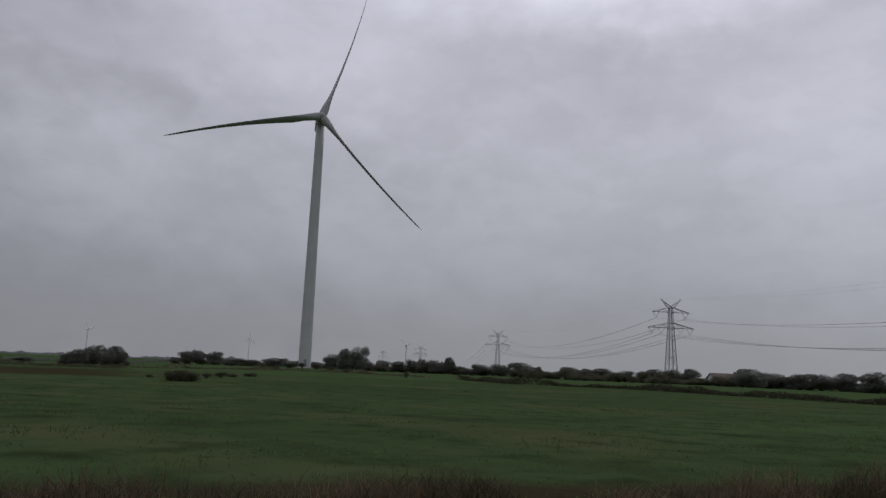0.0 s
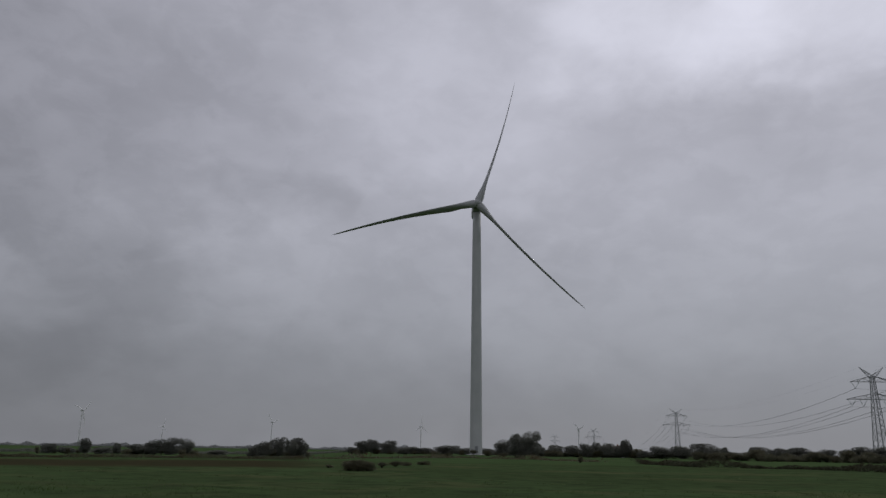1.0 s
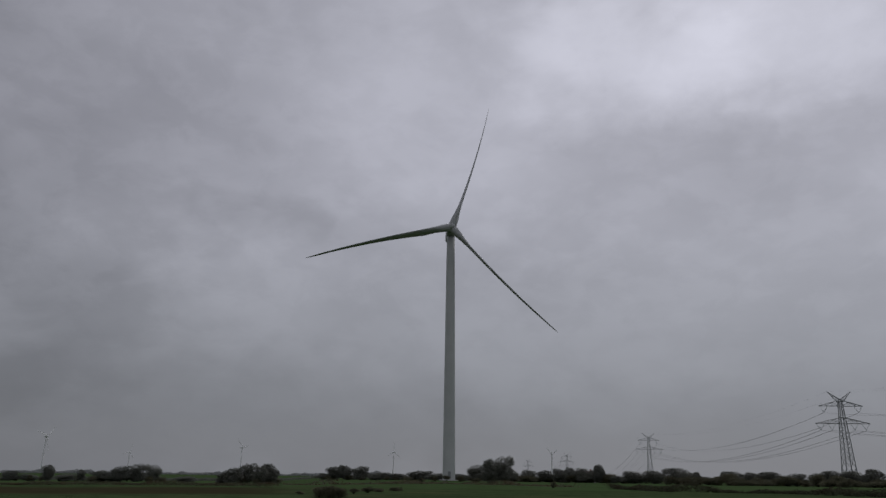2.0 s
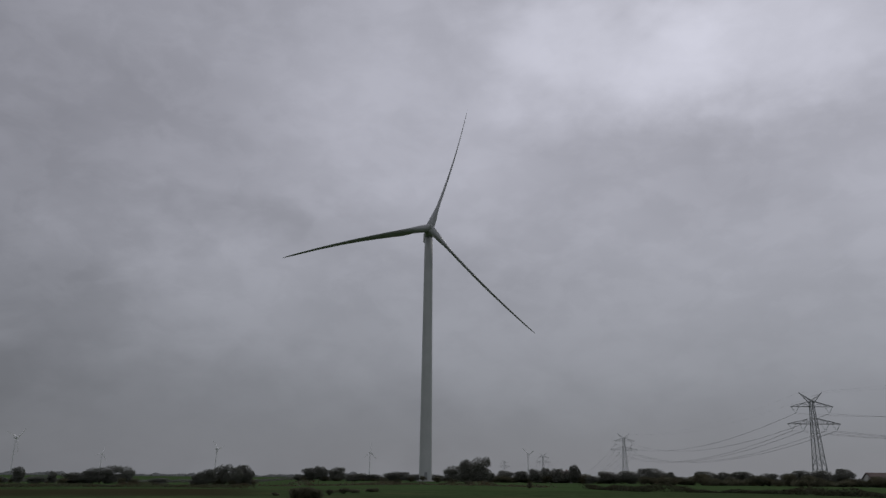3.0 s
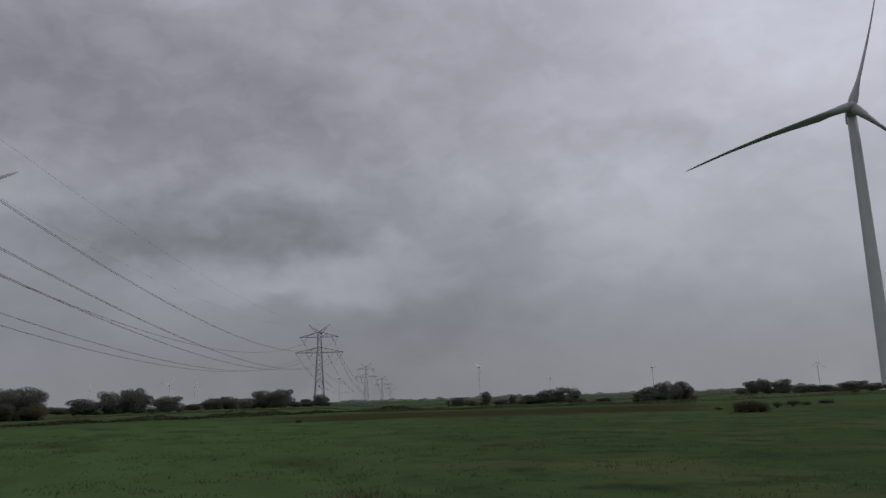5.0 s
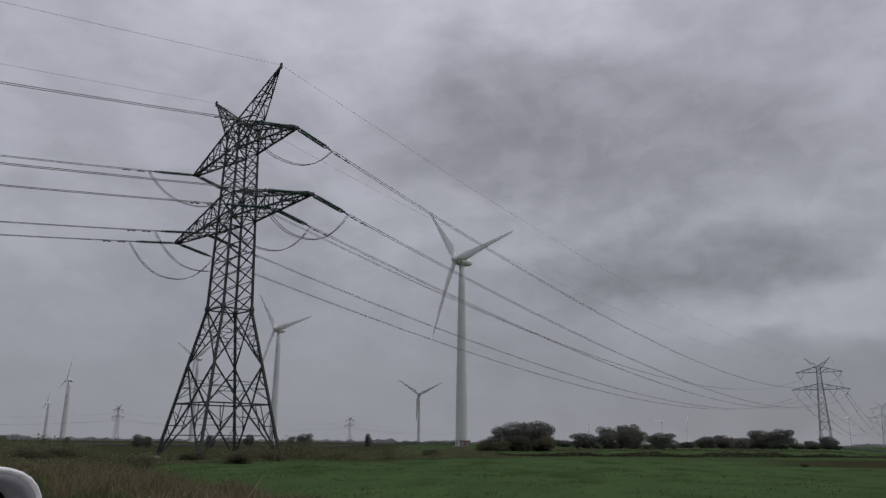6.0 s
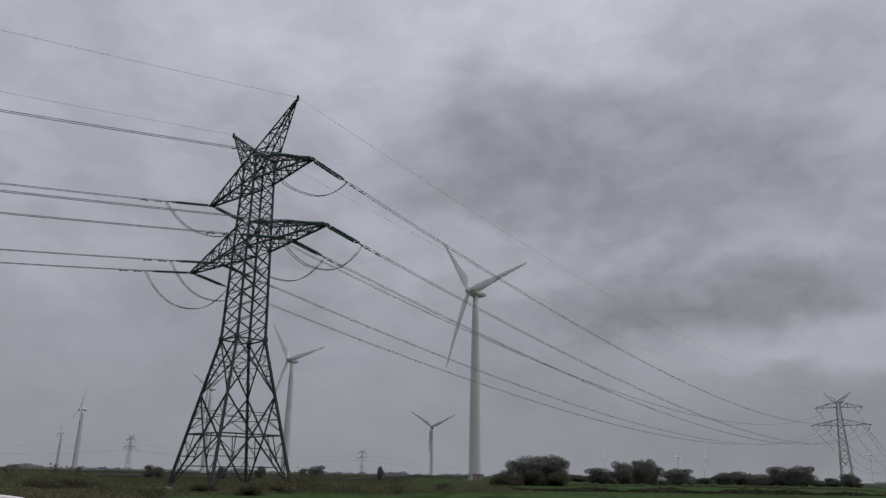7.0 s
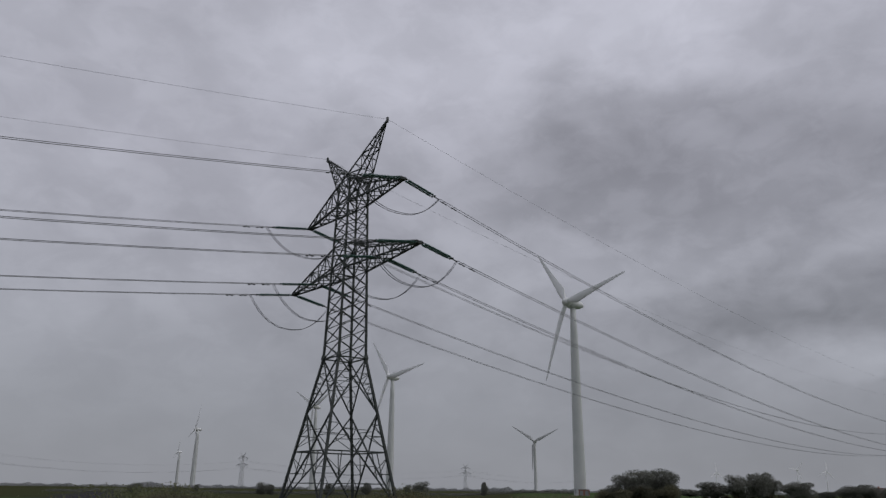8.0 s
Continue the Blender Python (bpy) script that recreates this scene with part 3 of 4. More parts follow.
def pylon(at, turn, z_low, z_up, z_top, r_low, r_up, r_top, base, waist_z, waist, top_w, steel, label, heavy, w=0.16):
    ob = thing("transmission_tower", at, turn, label, "pylon", "transmission towers")
    hb, hw, ht = base / 2, waist / 2, top_w / 2
    zt = z_up + 3.0

    def half(z):
        return hb + (hw - hb) * z / waist_z if z < waist_z else hw + (ht - hw) * (z - waist_z) / (zt - waist_z)
    for i in range(4):
        geo = ([], [])
        beam(geo, corner(half(-0.2), -0.2, i), corner(half(waist_z), waist_z, i), w * 1.7, w * 1.5)
        beam(geo, corner(half(waist_z), waist_z, i), corner(half(zt), zt, i), w * 1.5, w * 1.1)
        part("leg", geo, steel, ob)
        cf = ([], [])
        c = corner(half(0), 0, i)
        tube(cf, [c + Vector((0, 0, -0.9)), c + Vector((0, 0, 0.2)), c + Vector((0, 0, 0.35))], [0.55, 0.55, 0.42], 10)
        part("footing", cf, CONCRETE, ob, "concrete footing")
    for i in range(4):
        j = (i + 1) % 4
        geo = ([], [])
        belt = waist_z * 0.36
        up = waist_z * 0.62
        c = lambda k, z: corner(half(z), z, k)
        # the splayed foot: big crossings with secondary members
        m0 = (c(i, 0) + c(j, 0)) / 2
        mb = (c(i, belt) + c(j, belt)) / 2
        beam(geo, c(i, belt), c(j, belt), w * 0.9)
        beam(geo, c(i, waist_z), c(j, waist_z), w * 0.9)
        for k in (i, j):
            beam(geo, c(k, 0.1), mb, w * 0.95)
            o = i if k == j else j
            beam(geo, c(k, up), mb, w * 0.95)
            beam(geo, c(k, up), c(o, waist_z), w * 0.8)
            beam(geo, c(k, belt).lerp(mb, 0.5), c(k, 0.1).lerp(mb, 0.5), w * 0.5)
            if heavy:
                for f in (0.3, 0.6):
                    a, b = c(k, belt * f), c(k, 0.1).lerp(mb, f)
                    beam(geo, a, b, w * 0.45)
                    beam(geo, b, c(k, belt * (f + 0.3)), w * 0.4)
                    a, b = c(k, belt + (up - belt) * (1 - f)), c(k, up).lerp(mb, f)
                    beam(geo, a, b, w * 0.45)
                    beam(geo, b, c(k, belt + (up - belt) * (1 - f - 0.3)), w * 0.4)
                for f in (0.18, 0.36, 0.54):
                    a, b = c(k, up + (waist_z - up) * f), c(k, up).lerp(c(o, waist_z), f)
                    beam(geo, a, b, w * 0.42)
                    beam(geo, b, c(k, up + (waist_z - up) * (f + 0.18)), w * 0.38)
                for f in (0.72, 0.86):
                    beam(geo, c(k, up + (waist_z - up) * f), c(o, up).lerp(c(k, waist_z), f), w * 0.38)
        if heavy:
            lo = [c(k, 0.1).lerp(mb, 0.42) for k in (i, j)]
            beam(geo, lo[0], lo[1], w * 0.5)
            lo = [c(k, 0.1).lerp(mb, 0.75) for k in (i, j)]
            beam(geo, lo[0], lo[1], w * 0.45)
            hi = [c(k, up).lerp(mb, 0.45) for k in (i, j)]
            beam(geo, hi[0], hi[1], w * 0.45)
        lattice_face(geo, c(i, waist_z), c(j, waist_z), c(i, z_low), c(j, z_low), 6, w * 0.62)
        lattice_face(geo, c(i, z_low), c(j, z_low), c(i, z_low + 3), c(j, z_low + 3), 1, w * 0.62)
        lattice_face(geo, c(i, z_low + 3), c(j, z_low + 3), c(i, z_up), c(j, z_up), 4, w * 0.58)
        lattice_face(geo, c(i, z_up), c(j, z_up), c(i, zt), c(j, zt), 1, w * 0.58)
        if heavy:
            for k in range(len(geo[0]) // 8):
                part("brace", (geo[0][8 * k:8 * k + 8], [tuple(v - 8 * k for v in f) for f in geo[1][6 * k:6 * k + 6]]), steel, ob)
        else:
            part("bracing", geo, steel, ob)
    if heavy:
        for i in range(4):
            p = corner(half(waist_z), waist_z, i)
            gus = ([], [])
            beam(gus, p - Vector((0, 0, 0.6)), p + Vector((0, 0, 0.1)), 0.26, 0.44)
            beam(gus, p + Vector((0, 0, 0.1)), p + Vector((0, 0, 0.5)), 0.44, 0.26)
            part("gusset", gus, steel, ob)
    for side in (1, -1):
        part("crossarm", crossarm(side, z_low, r_low, half(z_low), 3.0, 6 if heavy else 4, w * 0.8), steel, ob)
        part("crossarm", crossarm(side, z_up, r_up, half(z_up), 3.0, 5 if heavy else 3, w * 0.8), steel, ob)
        part("earth_wire_peak", peak(side, z_up + 1.4, z_top, r_top, half(zt), 6 if heavy else 3, w * 0.7), steel, ob)
    return ob


def wire(points, r=0.034, bundle=0.2, label="twin aluminium conductors sagging between transmission towers", group="conductors", mat=WIRE):
    geo = ([], [])
    d = (Vector(points[-1]) - Vector(points[0]))
    s = Vector((-d.y, d.x, 0)).normalized()
    for k in ((-1, 1) if bundle else (0,)):
        tube(geo, [Vector(p) + s * bundle * k for p in points], [r] * len(points), 5)
    return tagged(new("power_cable", mesh_of("power_cable", *geo, mat, True)), label, "power cable", group)


def dampers(cable, points, at):
    """Small weights clamped to a conductor, at those metres from its start."""
    for m in at:
        left = m
        for a, c in zip(points, points[1:]):
            a, c = Vector(a), Vector(c)
            if (c - a).length >= left:
                q, d = a.lerp(c, left / (c - a).length), (c - a).normalized()
                break
            left -= (c - a).length
        geo = ([], [])
        for k in (-1, 1):
            tube(geo, [q + d * (0.30 * k - 0.14) - Vector((0, 0, 0.13)), q + d * (0.30 * k + 0.14) - Vector((0, 0, 0.13))], [0.075, 0.075], 8)
        beam(geo, q - d * 0.3 - Vector((0, 0, 0.13)), q + d * 0.3 - Vector((0, 0, 0.13)), 0.03)
        s = Vector((-d.y, d.x, 0)).normalized()
        beam(geo, q - s * 0.24 + Vector((0, 0, 0.02)), q + s * 0.24 + Vector((0, 0, 0.02)), 0.05)
        beam(geo, q - Vector((0, 0, 0.13)), q + Vector((0, 0, 0.02)), 0.05)
        part("damper", geo, STEEL_DARK, cable)


def sag_points(a, b, sag, n=36):
    a, b = Vector(a), Vector(b)
    return [a.lerp(b, k / n) - Vector((0, 0, 4 * sag * (k / n) * (1 - k / n))) for k in range(n + 1)]


NEAR = Vector((-78.0, -40.1, 0.15))
ARM = 56.5
near = pylon(NEAR, ARM, 26.65, 35.05, 43.9, 14.6, 11.1, 7.35, 9.5, 16.2, 3.55, 2.55, STEEL_DARK,
             "dark green steel lattice tension tower with two crossarms in a meadow", True)
PLACES = [Vector((-445.3, 118.9, 0)), Vector((-907.2, 301.5, 0)), Vector((-1380, 490, 0)), Vector((-1840, 675, 0))]
EAST = Vector((175, -281, 0))
SOUTH = [Vector((168, 123, 0)), Vector((-71.9, 459.2, 0)), Vector((-312.2, 795.4, 0)), Vector((-711, 1383, 0)), Vector((-1080, 1870, 0))]
LOW, UP, TOP, R_LOW, R_UP, R_TOP = 31.2, 40.4, 48.0, 14.2, 11.4, 6.2
PHASES = ((R_LOW - 2.2, LOW), (R_LOW - 8.2, LOW), (R_UP - 2.2, UP))


def suspension(at, turn, label, steel=STEEL_HAZED):
    ob = pylon(at, turn, LOW, UP, TOP, R_LOW, R_UP, R_TOP, 6.0, 14.0, 4.5, 1.6, steel, label, False, w=0.2)
    for x, z in PHASES:
        for side in (1, -1):
            for dx in (2.1, -2.1):
                string((side * (x + dx), 0, z), (side * x, 0, z - 3.4), 0, ob, count=10, disc=0.15)
    return ob


def heading(a, b):
    return math.degrees(math.atan2(b.y - a.y, b.x - a.x))


line_turn = heading(NEAR, PLACES[1]) - 90
south_turn = heading(SOUTH[0], SOUTH[2]) - 90
# towers past the first of each line get the haze-lightened steel
for k, p in enumerate(PLACES):
    suspension(p, line_turn, "grey steel lattice transmission tower with V-shaped insulators" if k == 0 else "distant grey lattice transmission tower in line with others", STEEL if k == 0 else STEEL_HAZED)
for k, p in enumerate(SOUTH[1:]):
    suspension(p, south_turn, "grey steel lattice transmission tower behind a row of trees" if k == 0 else "distant grey lattice transmission tower behind trees", STEEL if k == 0 else STEEL_HAZED)


def local(at, turn, x, y, z):
    a = radians(turn)
    return Vector((at.x + x * math.cos(a) - y * math.sin(a), at.y + x * math.sin(a) + y * math.cos(a), at.z + z))


# strings, jumpers and conductors of the tension tower
inv = near.matrix_world.inverted()
TENSION = ((14.6, 26.65), (7.6, 26.65), (11.1, 35.05))
for side in (1, -1):
    for k, (x, z) in enumerate(TENSION):
        hang = local(NEAR, ARM, side * x, 0, z)
        far = local(PLACES[0], line_turn, side * PHASES[k][0], 0, PHASES[k][1] - 3.5)
        sag_w = 14.2 if k == 2 else 12.9
        ends = []
        for goal, sag in ((far, sag_w), (local(EAST, -43.6 - 90 + 180, side * x, 0, z + 2), 10.3)):
            d = goal - hang
            d.z = d.z - 4 * sag
            d.normalize()
            start = hang + d * 0.35
            end = hang + d * 5.0
            ob = string(inv @ start, inv @ end, 0.22, near)
            ends.append(end + d * 0.9)
            run = sag_points(end + d * 0.9, goal, sag * 0.97)
            dampers(wire(run), run, (0.9, 2.6))
        mid = [ends[0].lerp(ends[1], t / 16) - Vector((0, 0, (3.0 if k == 2 else 3.8) * (1 - abs(t / 8 - 1) ** 2.4))) for t in range(17)]
        wire(mid, 0.036, 0.2, "twin jumper cable hanging below a tower crossarm", "jumper cables", JUMPER)
    tip = local(NEAR, ARM, side * 7.35, 0, 43.9)
    wire(sag_points(tip, local(PLACES[0], line_turn, side * R_TOP, 0, TOP), 10), 0.014, 0, "thin earth wire between tower peaks", "earth wires")
    wire(sag_points(tip, local(EAST, 46.4, side * 7.35, 0, 46), 8), 0.014, 0, "thin earth wire between tower peaks", "earth wires")
for chain, turn in ((PLACES, line_turn), (SOUTH, south_turn)):
    for a, b in zip(chain, chain[1:]):
        span = (b - a).length
        for side in (1, -1):
            for x, z in PHASES:
                wire(sag_points(local(a, turn, side * x, 0, z - 3.5), local(b, turn, side * x, 0, z - 3.5), 13 * (span / 420) ** 2, 24), 0.045, 0.2)
            wire(sag_points(local(a, turn, side * R_TOP, 0, TOP), local(b, turn, side * R_TOP, 0, TOP), 9 * (span / 420) ** 2, 24), 0.016, 0, "thin earth wire between tower peaks", "earth wires")

CHAIN_W = [az_at(141, 1000), az_at(124.0, 1140), az_at(108.05, 1500), az_at(99, 1850)]
west_turn = heading(CHAIN_W[0], CHAIN_W[2]) - 90
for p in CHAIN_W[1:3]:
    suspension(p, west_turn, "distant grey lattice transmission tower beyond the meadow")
for a, b in zip(CHAIN_W, CHAIN_W[1:]):
    for side in (1, -1):
        for x, z in PHASES:
            wire(sag_points(local(a, west_turn, side * x, 0, z - 3.5), local(b, west_turn, side * x, 0, z - 3.5), 10, 24), 0.022, 0.2)


# ---------------------------------------------------------------- trees and shrubs
def leaf_cards(rng, pts, size, squash=1.0):
    """One small bent leaf spray at each point."""
    n = len(pts)
    a = rng.normal(size=(n, 3))
    a /= np.linalg.norm(a, axis=1)[:, None]
    b = np.cross(a, rng.normal(size=(n, 3)))
    b /= np.linalg.norm(b, axis=1)[:, None]
    c = np.cross(a, b)
    s = size * rng.uniform(0.6, 1.4, (n, 1))
    quads = np.stack([pts - a * s, pts + b * s * 0.55 + c * s * 0.15, pts + a * s, pts - b * s * 0.55 + c * s * 0.15], 1)
    V = quads.reshape(-1, 3)
    F = np.arange(4 * n).reshape(-1, 4)
    return V.tolist(), F.tolist()


def tree_variant(seed, lobes, leaves, airy):
    """A tree 1 high and about 1 wide, as an unscaled trunk and crown."""
    rng = np.random.default_rng(seed)
    geo = ([], [])
    lean = rng.normal(0, 0.03, 2)
    fork = 0.28 + 0.1 * rng.random()
    tube(geo, [(0, 0, -0.05), (0, 0, 0.02), (lean[0] * 0.5, lean[1] * 0.5, fork), (lean[0], lean[1], 0.72)], [0.045, 0.034, 0.026, 0.010], 8)
    centres = []
    for k in range(lobes):
        a = 2 * math.pi * (k + rng.random() * 0.7) / lobes * 1.62
        h = 0.12 + 0.68 * ((k + 0.5) / lobes) ** 0.95
        out = 0.35 * math.sqrt(max(0.05, 1 - ((h - 0.45) / 0.55) ** 2)) * rng.uniform(0.7, 1.15)
        c = np.array([math.cos(a) * out, math.sin(a) * out, h])
        centres.append((c, rng.uniform(0.14, 0.24) * (1.1 - 0.3 * h)))
        tube(geo, [(lean[0] * 0.6, lean[1] * 0.6, fork + (h - fork) * 0.35 if h > fork else h * 0.8), tuple(c * np.array([0.5, 0.5, 0.9])), tuple(c)], [0.014, 0.009, 0.004], 5)
    body, radius = np.array([lean[0], lean[1], 0.47]), np.array([0.40, 0.40, 0.45])
    pts = []
    # a closed dome of foliage with rounded swellings, and a dark inside
    for c, r, w in [(body, radius, 0.34)] + [(c, np.array([r, r, r * 0.92]), r * r) for c, r in centres]:
        share = w if c is body else 0.66 * w / sum(q * q for _, q in centres)
        m = int(leaves * share)
        d = rng.normal(size=(m, 3))
        d /= np.linalg.norm(d, axis=1)[:, None]
        q = c + d * r * rng.uniform(0.60, 1.04, (m, 1)) ** airy
        inside = (((q - body) / radius) ** 2).sum(1) < 0.45
        pts.append(q[(q[:, 2] > 0.02) & ~inside])
    pts = np.concatenate(pts)
    core = rng.normal(size=(700, 3))
    core = body + core / np.linalg.norm(core, axis=1)[:, None] * radius * rng.uniform(0.4, 0.75, (700, 1))
    low, high = np.percentile(pts, 1, axis=0), np.percentile(pts, 99, axis=0)
    pts = (pts - [*((low + high)[:2] / 2), 0]) / [*(high - low)[:2], high[2]]
    V, F = leaf_cards(rng, pts, 0.017)
    V2, F2 = leaf_cards(rng, core, 0.06)
    k = len(V)
    return mesh_of("trunk", *geo, BARK, True), mesh_of("crown", V + V2, F + [[i + k for i in f] for f in F2], LEAF)


def shrub_variant(seed, leaves):
    rng = np.random.default_rng(seed)
    geo = ([], [])
    pts = []
    for k in range(9):
        a = rng.random() * 6.28
        c = np.array([math.cos(a) * rng.uniform(0.05, 0.34), math.sin(a) * rng.uniform(0.05, 0.34), rng.uniform(0.10, 0.66)])
        tube(geo, [(c[0] * 0.15, c[1] * 0.15, -0.05), tuple(c * np.array([0.6, 0.6, 0.6])), tuple(c)], [0.02, 0.014, 0.006], 5)
        d = rng.normal(size=(leaves // 9, 3))
        d /= np.linalg.norm(d, axis=1)[:, None]
        pts.append(c + d * 0.27 * rng.uniform(0.4, 1.05, (leaves // 9, 1)))
    pts = np.concatenate(pts)
    pts = pts[pts[:, 2] > -0.02]
    return mesh_of("stem", *geo, BARK, True), mesh_of("foliage", *leaf_cards(rng, pts, 0.024), LEAF_DARK)


TREES = [tree_variant(11 + k, 13 + k % 5, 17000, 0.7 + 0.25 * (k % 3)) for k in range(7)]
# the same crowns again, with haze painted into their leaf colour
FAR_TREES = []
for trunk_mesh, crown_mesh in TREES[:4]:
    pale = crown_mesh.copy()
    pale.materials[0] = FAR_HAZE_LEAF
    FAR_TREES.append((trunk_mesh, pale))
SHRUBS = [shrub_variant(41 + k, 4200) for k in range(4)]
pick = random.Random(5)


def plant(kind, parts_names, meshes, at, h, w, label, category, group):
    ob = thing(kind, at, pick.uniform(0, 360), label, category, group)
    for name, me in zip(parts_names, meshes):
        b = new(name, me)
        b.parent = ob
    ob.scale = (w, w, h)
    return ob


def tree_row(d, trees, label, meshes=TREES):
    for az, h, w in trees:
        dd = d * pick.uniform(0.97, 1.03)
        p = az_at(az, dd)
        plant("tree", ("trunk", "crown"), pick.choice(meshes), (p.x, p.y, ground_z(p.x, p.y)), (h * dd / d + hollow(p.x, p.y)) * 0.98, max(w, h * 0.6) * pick.uniform(1.0, 1.12), label, "tree", "windbreak trees")


tree_row(215, ((95.99, 7.4, 10), (94.4, 7.7, 8.8), (97.65, 3.9, 5.4)), "dense dark green tree clump at the meadow edge")
tree_row(330, ((90.86, 6.1, 10.1), (89.29, 8.7, 9.1), (88.07, 9.3, 7.1), (87.28, 9.5, 7.6), (85.57, 6.3, 11)), "broad-leaved tree in a dark green windbreak row")
tree_row(420, ((92.46, 3.7, 10.3), (83.94, 3.2, 8.6), (82.63, 5.8, 10.1), (81.56, 6.5, 9.5), (80.32, 5.4, 7.9), (79.01, 8.9, 12.6), (77.8, 9.4, 12.7), (76.72, 3, 5.8), (75.87, 4, 7.3), (74.95, 6, 8.2)), "broad-leaved tree in a dark green windbreak row")
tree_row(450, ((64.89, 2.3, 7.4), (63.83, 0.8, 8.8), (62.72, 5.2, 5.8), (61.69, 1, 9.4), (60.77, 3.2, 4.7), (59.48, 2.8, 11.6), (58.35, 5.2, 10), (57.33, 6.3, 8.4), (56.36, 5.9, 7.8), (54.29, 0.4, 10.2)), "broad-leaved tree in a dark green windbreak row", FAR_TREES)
tree_row(390, ((51.75, 2.4, 5.5), (51.01, 4.6, 8.1), (50.01, 6.7, 8.3), (49.14, 5.7, 6), (48.51, 6.7, 8)), "broad-leaved tree in a dark green windbreak row")
tree_row(355, ((44.7, 2.8, 5), (43.99, 5.5, 6.5), (43.2, 6.2, 5.8), (42.16, 5.8, 7.1), (40.77, 3.3, 9.8), (39.61, 2.9, 10.2), (37.79, 4.1, 11.1), (36.57, 3.2, 8.3)), "broad-leaved tree in a dark green windbreak row")
tree_row(340, ((34.85, 3.1, 5.6), (33.7, 6.7, 7.4), (32.81, 9.2, 5.6), (31.78, 10.2, 8), (30.95, 3.8, 4.9), (29.99, 4.8, 6.6), (28.72, 4.7, 7.5), (27.76, 5.6, 5.8), (27.13, 6.1, 4.1), (26.41, 5.8, 6.4), (25.37, 5.1, 8.3), (24.98, 7.3, 3.7)), "broad-leaved tree in a dark green windbreak row")
tree_row(320, ((23.73, 2.8, 5.1), (22.53, 4.6, 9.4), (21.18, 4.9, 7.3), (19.53, 5.9, 12.1), (18.32, 4.7, 3.4), (17.61, 2.9, 5.5), (16.16, 4.9, 9.8), (14.93, 4.6, 6), (13.59, 4.9, 10.5), (12.15, 4.3, 7.7), (10.87, 4.4, 5.3), (9.88, 5.3, 8.6), (8.75, 5.3, 7.7), (7.61, 6.1, 7)), "broad-leaved tree in a dark green windbreak row")
tree_row(290, ((3.77, 6.4, 10.2), (2.05, 5.2, 8.5), (0.64, 5.4, 8.3), (-0.81, 5.4, 8), (-2.24, 5.9, 8.4), (-3.72, 6.6, 8.4), (-5.5, 7, 9.3), (-6.9, 7.2, 9.2)), "broad-leaved tree in a dark green windbreak row")
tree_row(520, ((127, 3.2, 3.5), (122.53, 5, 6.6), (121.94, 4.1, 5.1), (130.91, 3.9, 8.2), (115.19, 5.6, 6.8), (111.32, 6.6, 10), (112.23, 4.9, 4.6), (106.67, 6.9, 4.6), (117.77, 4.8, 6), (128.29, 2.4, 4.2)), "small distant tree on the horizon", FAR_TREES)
# underwood that closes the rows
def underwood(d, az0, az1, step, h, label="dark green undergrowth below the tree row"):
    az = az0
    while az < az1:
        p = az_at(az, d * pick.uniform(0.97, 1.03))
        up = hollow(p.x, p.y) * 0.7
        plant("shrub", ("stem", "foliage"), pick.choice(SHRUBS), (p.x, p.y, ground_z(p.x, p.y)), h * pick.uniform(0.6, 1.15) + up, h * pick.uniform(1.4, 2.2), label, "shrub", "undergrowth")
        az += step * pick.uniform(0.7, 1.3)


underwood(345, 21.0, 34.5, 0.65, 3.8)
underwood(298, -7.0, 20.5, 0.6, 4.0)
underwood(352, 36.2, 44.6, 0.8, 2.4)
underwood(388, 48.0, 52.0, 0.7, 2.6)
underwood(440, 55.8, 60.2, 0.7, 2.6)
underwood(450, 61, 66, 0.9, 1.8)
underwood(335, 84.8, 92.0, 0.75, 3.2)
underwood(428, 74.4, 84.3, 0.7, 3.4)
underwood(212, 93.6, 98.6, 0.6, 4.4)


# single bushes in the meadow
def bush(az, d, h, w, label="low dark bush in the open meadow"):
    p = az_at(az, d)
    plant("bush", ("stem", "foliage"), pick.choice(SHRUBS), (p.x, p.y, ground_z(p.x, p.y)), h, w, label, "bush", "meadow bushes")


for az, d, h, w in ((45.0, 80, 1.1, 2.6), (44.3, 79, 1.25, 2.8), (43.6, 80, 1.0, 2.2), (42.6, 96, 0.8, 1.6), (41.6, 104, 0.9, 2.0), (40.8, 112, 0.7, 2.2), (39.6, 120, 0.8, 2.4),
                    (46.4, 92, 0.5, 1.2), (76.5, 88, 0.45, 1.3), (28.2, 170, 1.4, 1.6), (35.9, 272, 2.2, 3.0), (34.9, 262, 2.0, 3.4), (36.8, 266, 1.8, 3.0), (37.8, 250, 1.6, 3.2),
                    (38.8, 240, 1.4, 3.0), (33.8, 250, 1.6, 4.0), (32.6, 236, 1.3, 4.0), (31.4, 225, 1.2, 4.0)):
    bush(az, d, h, w)


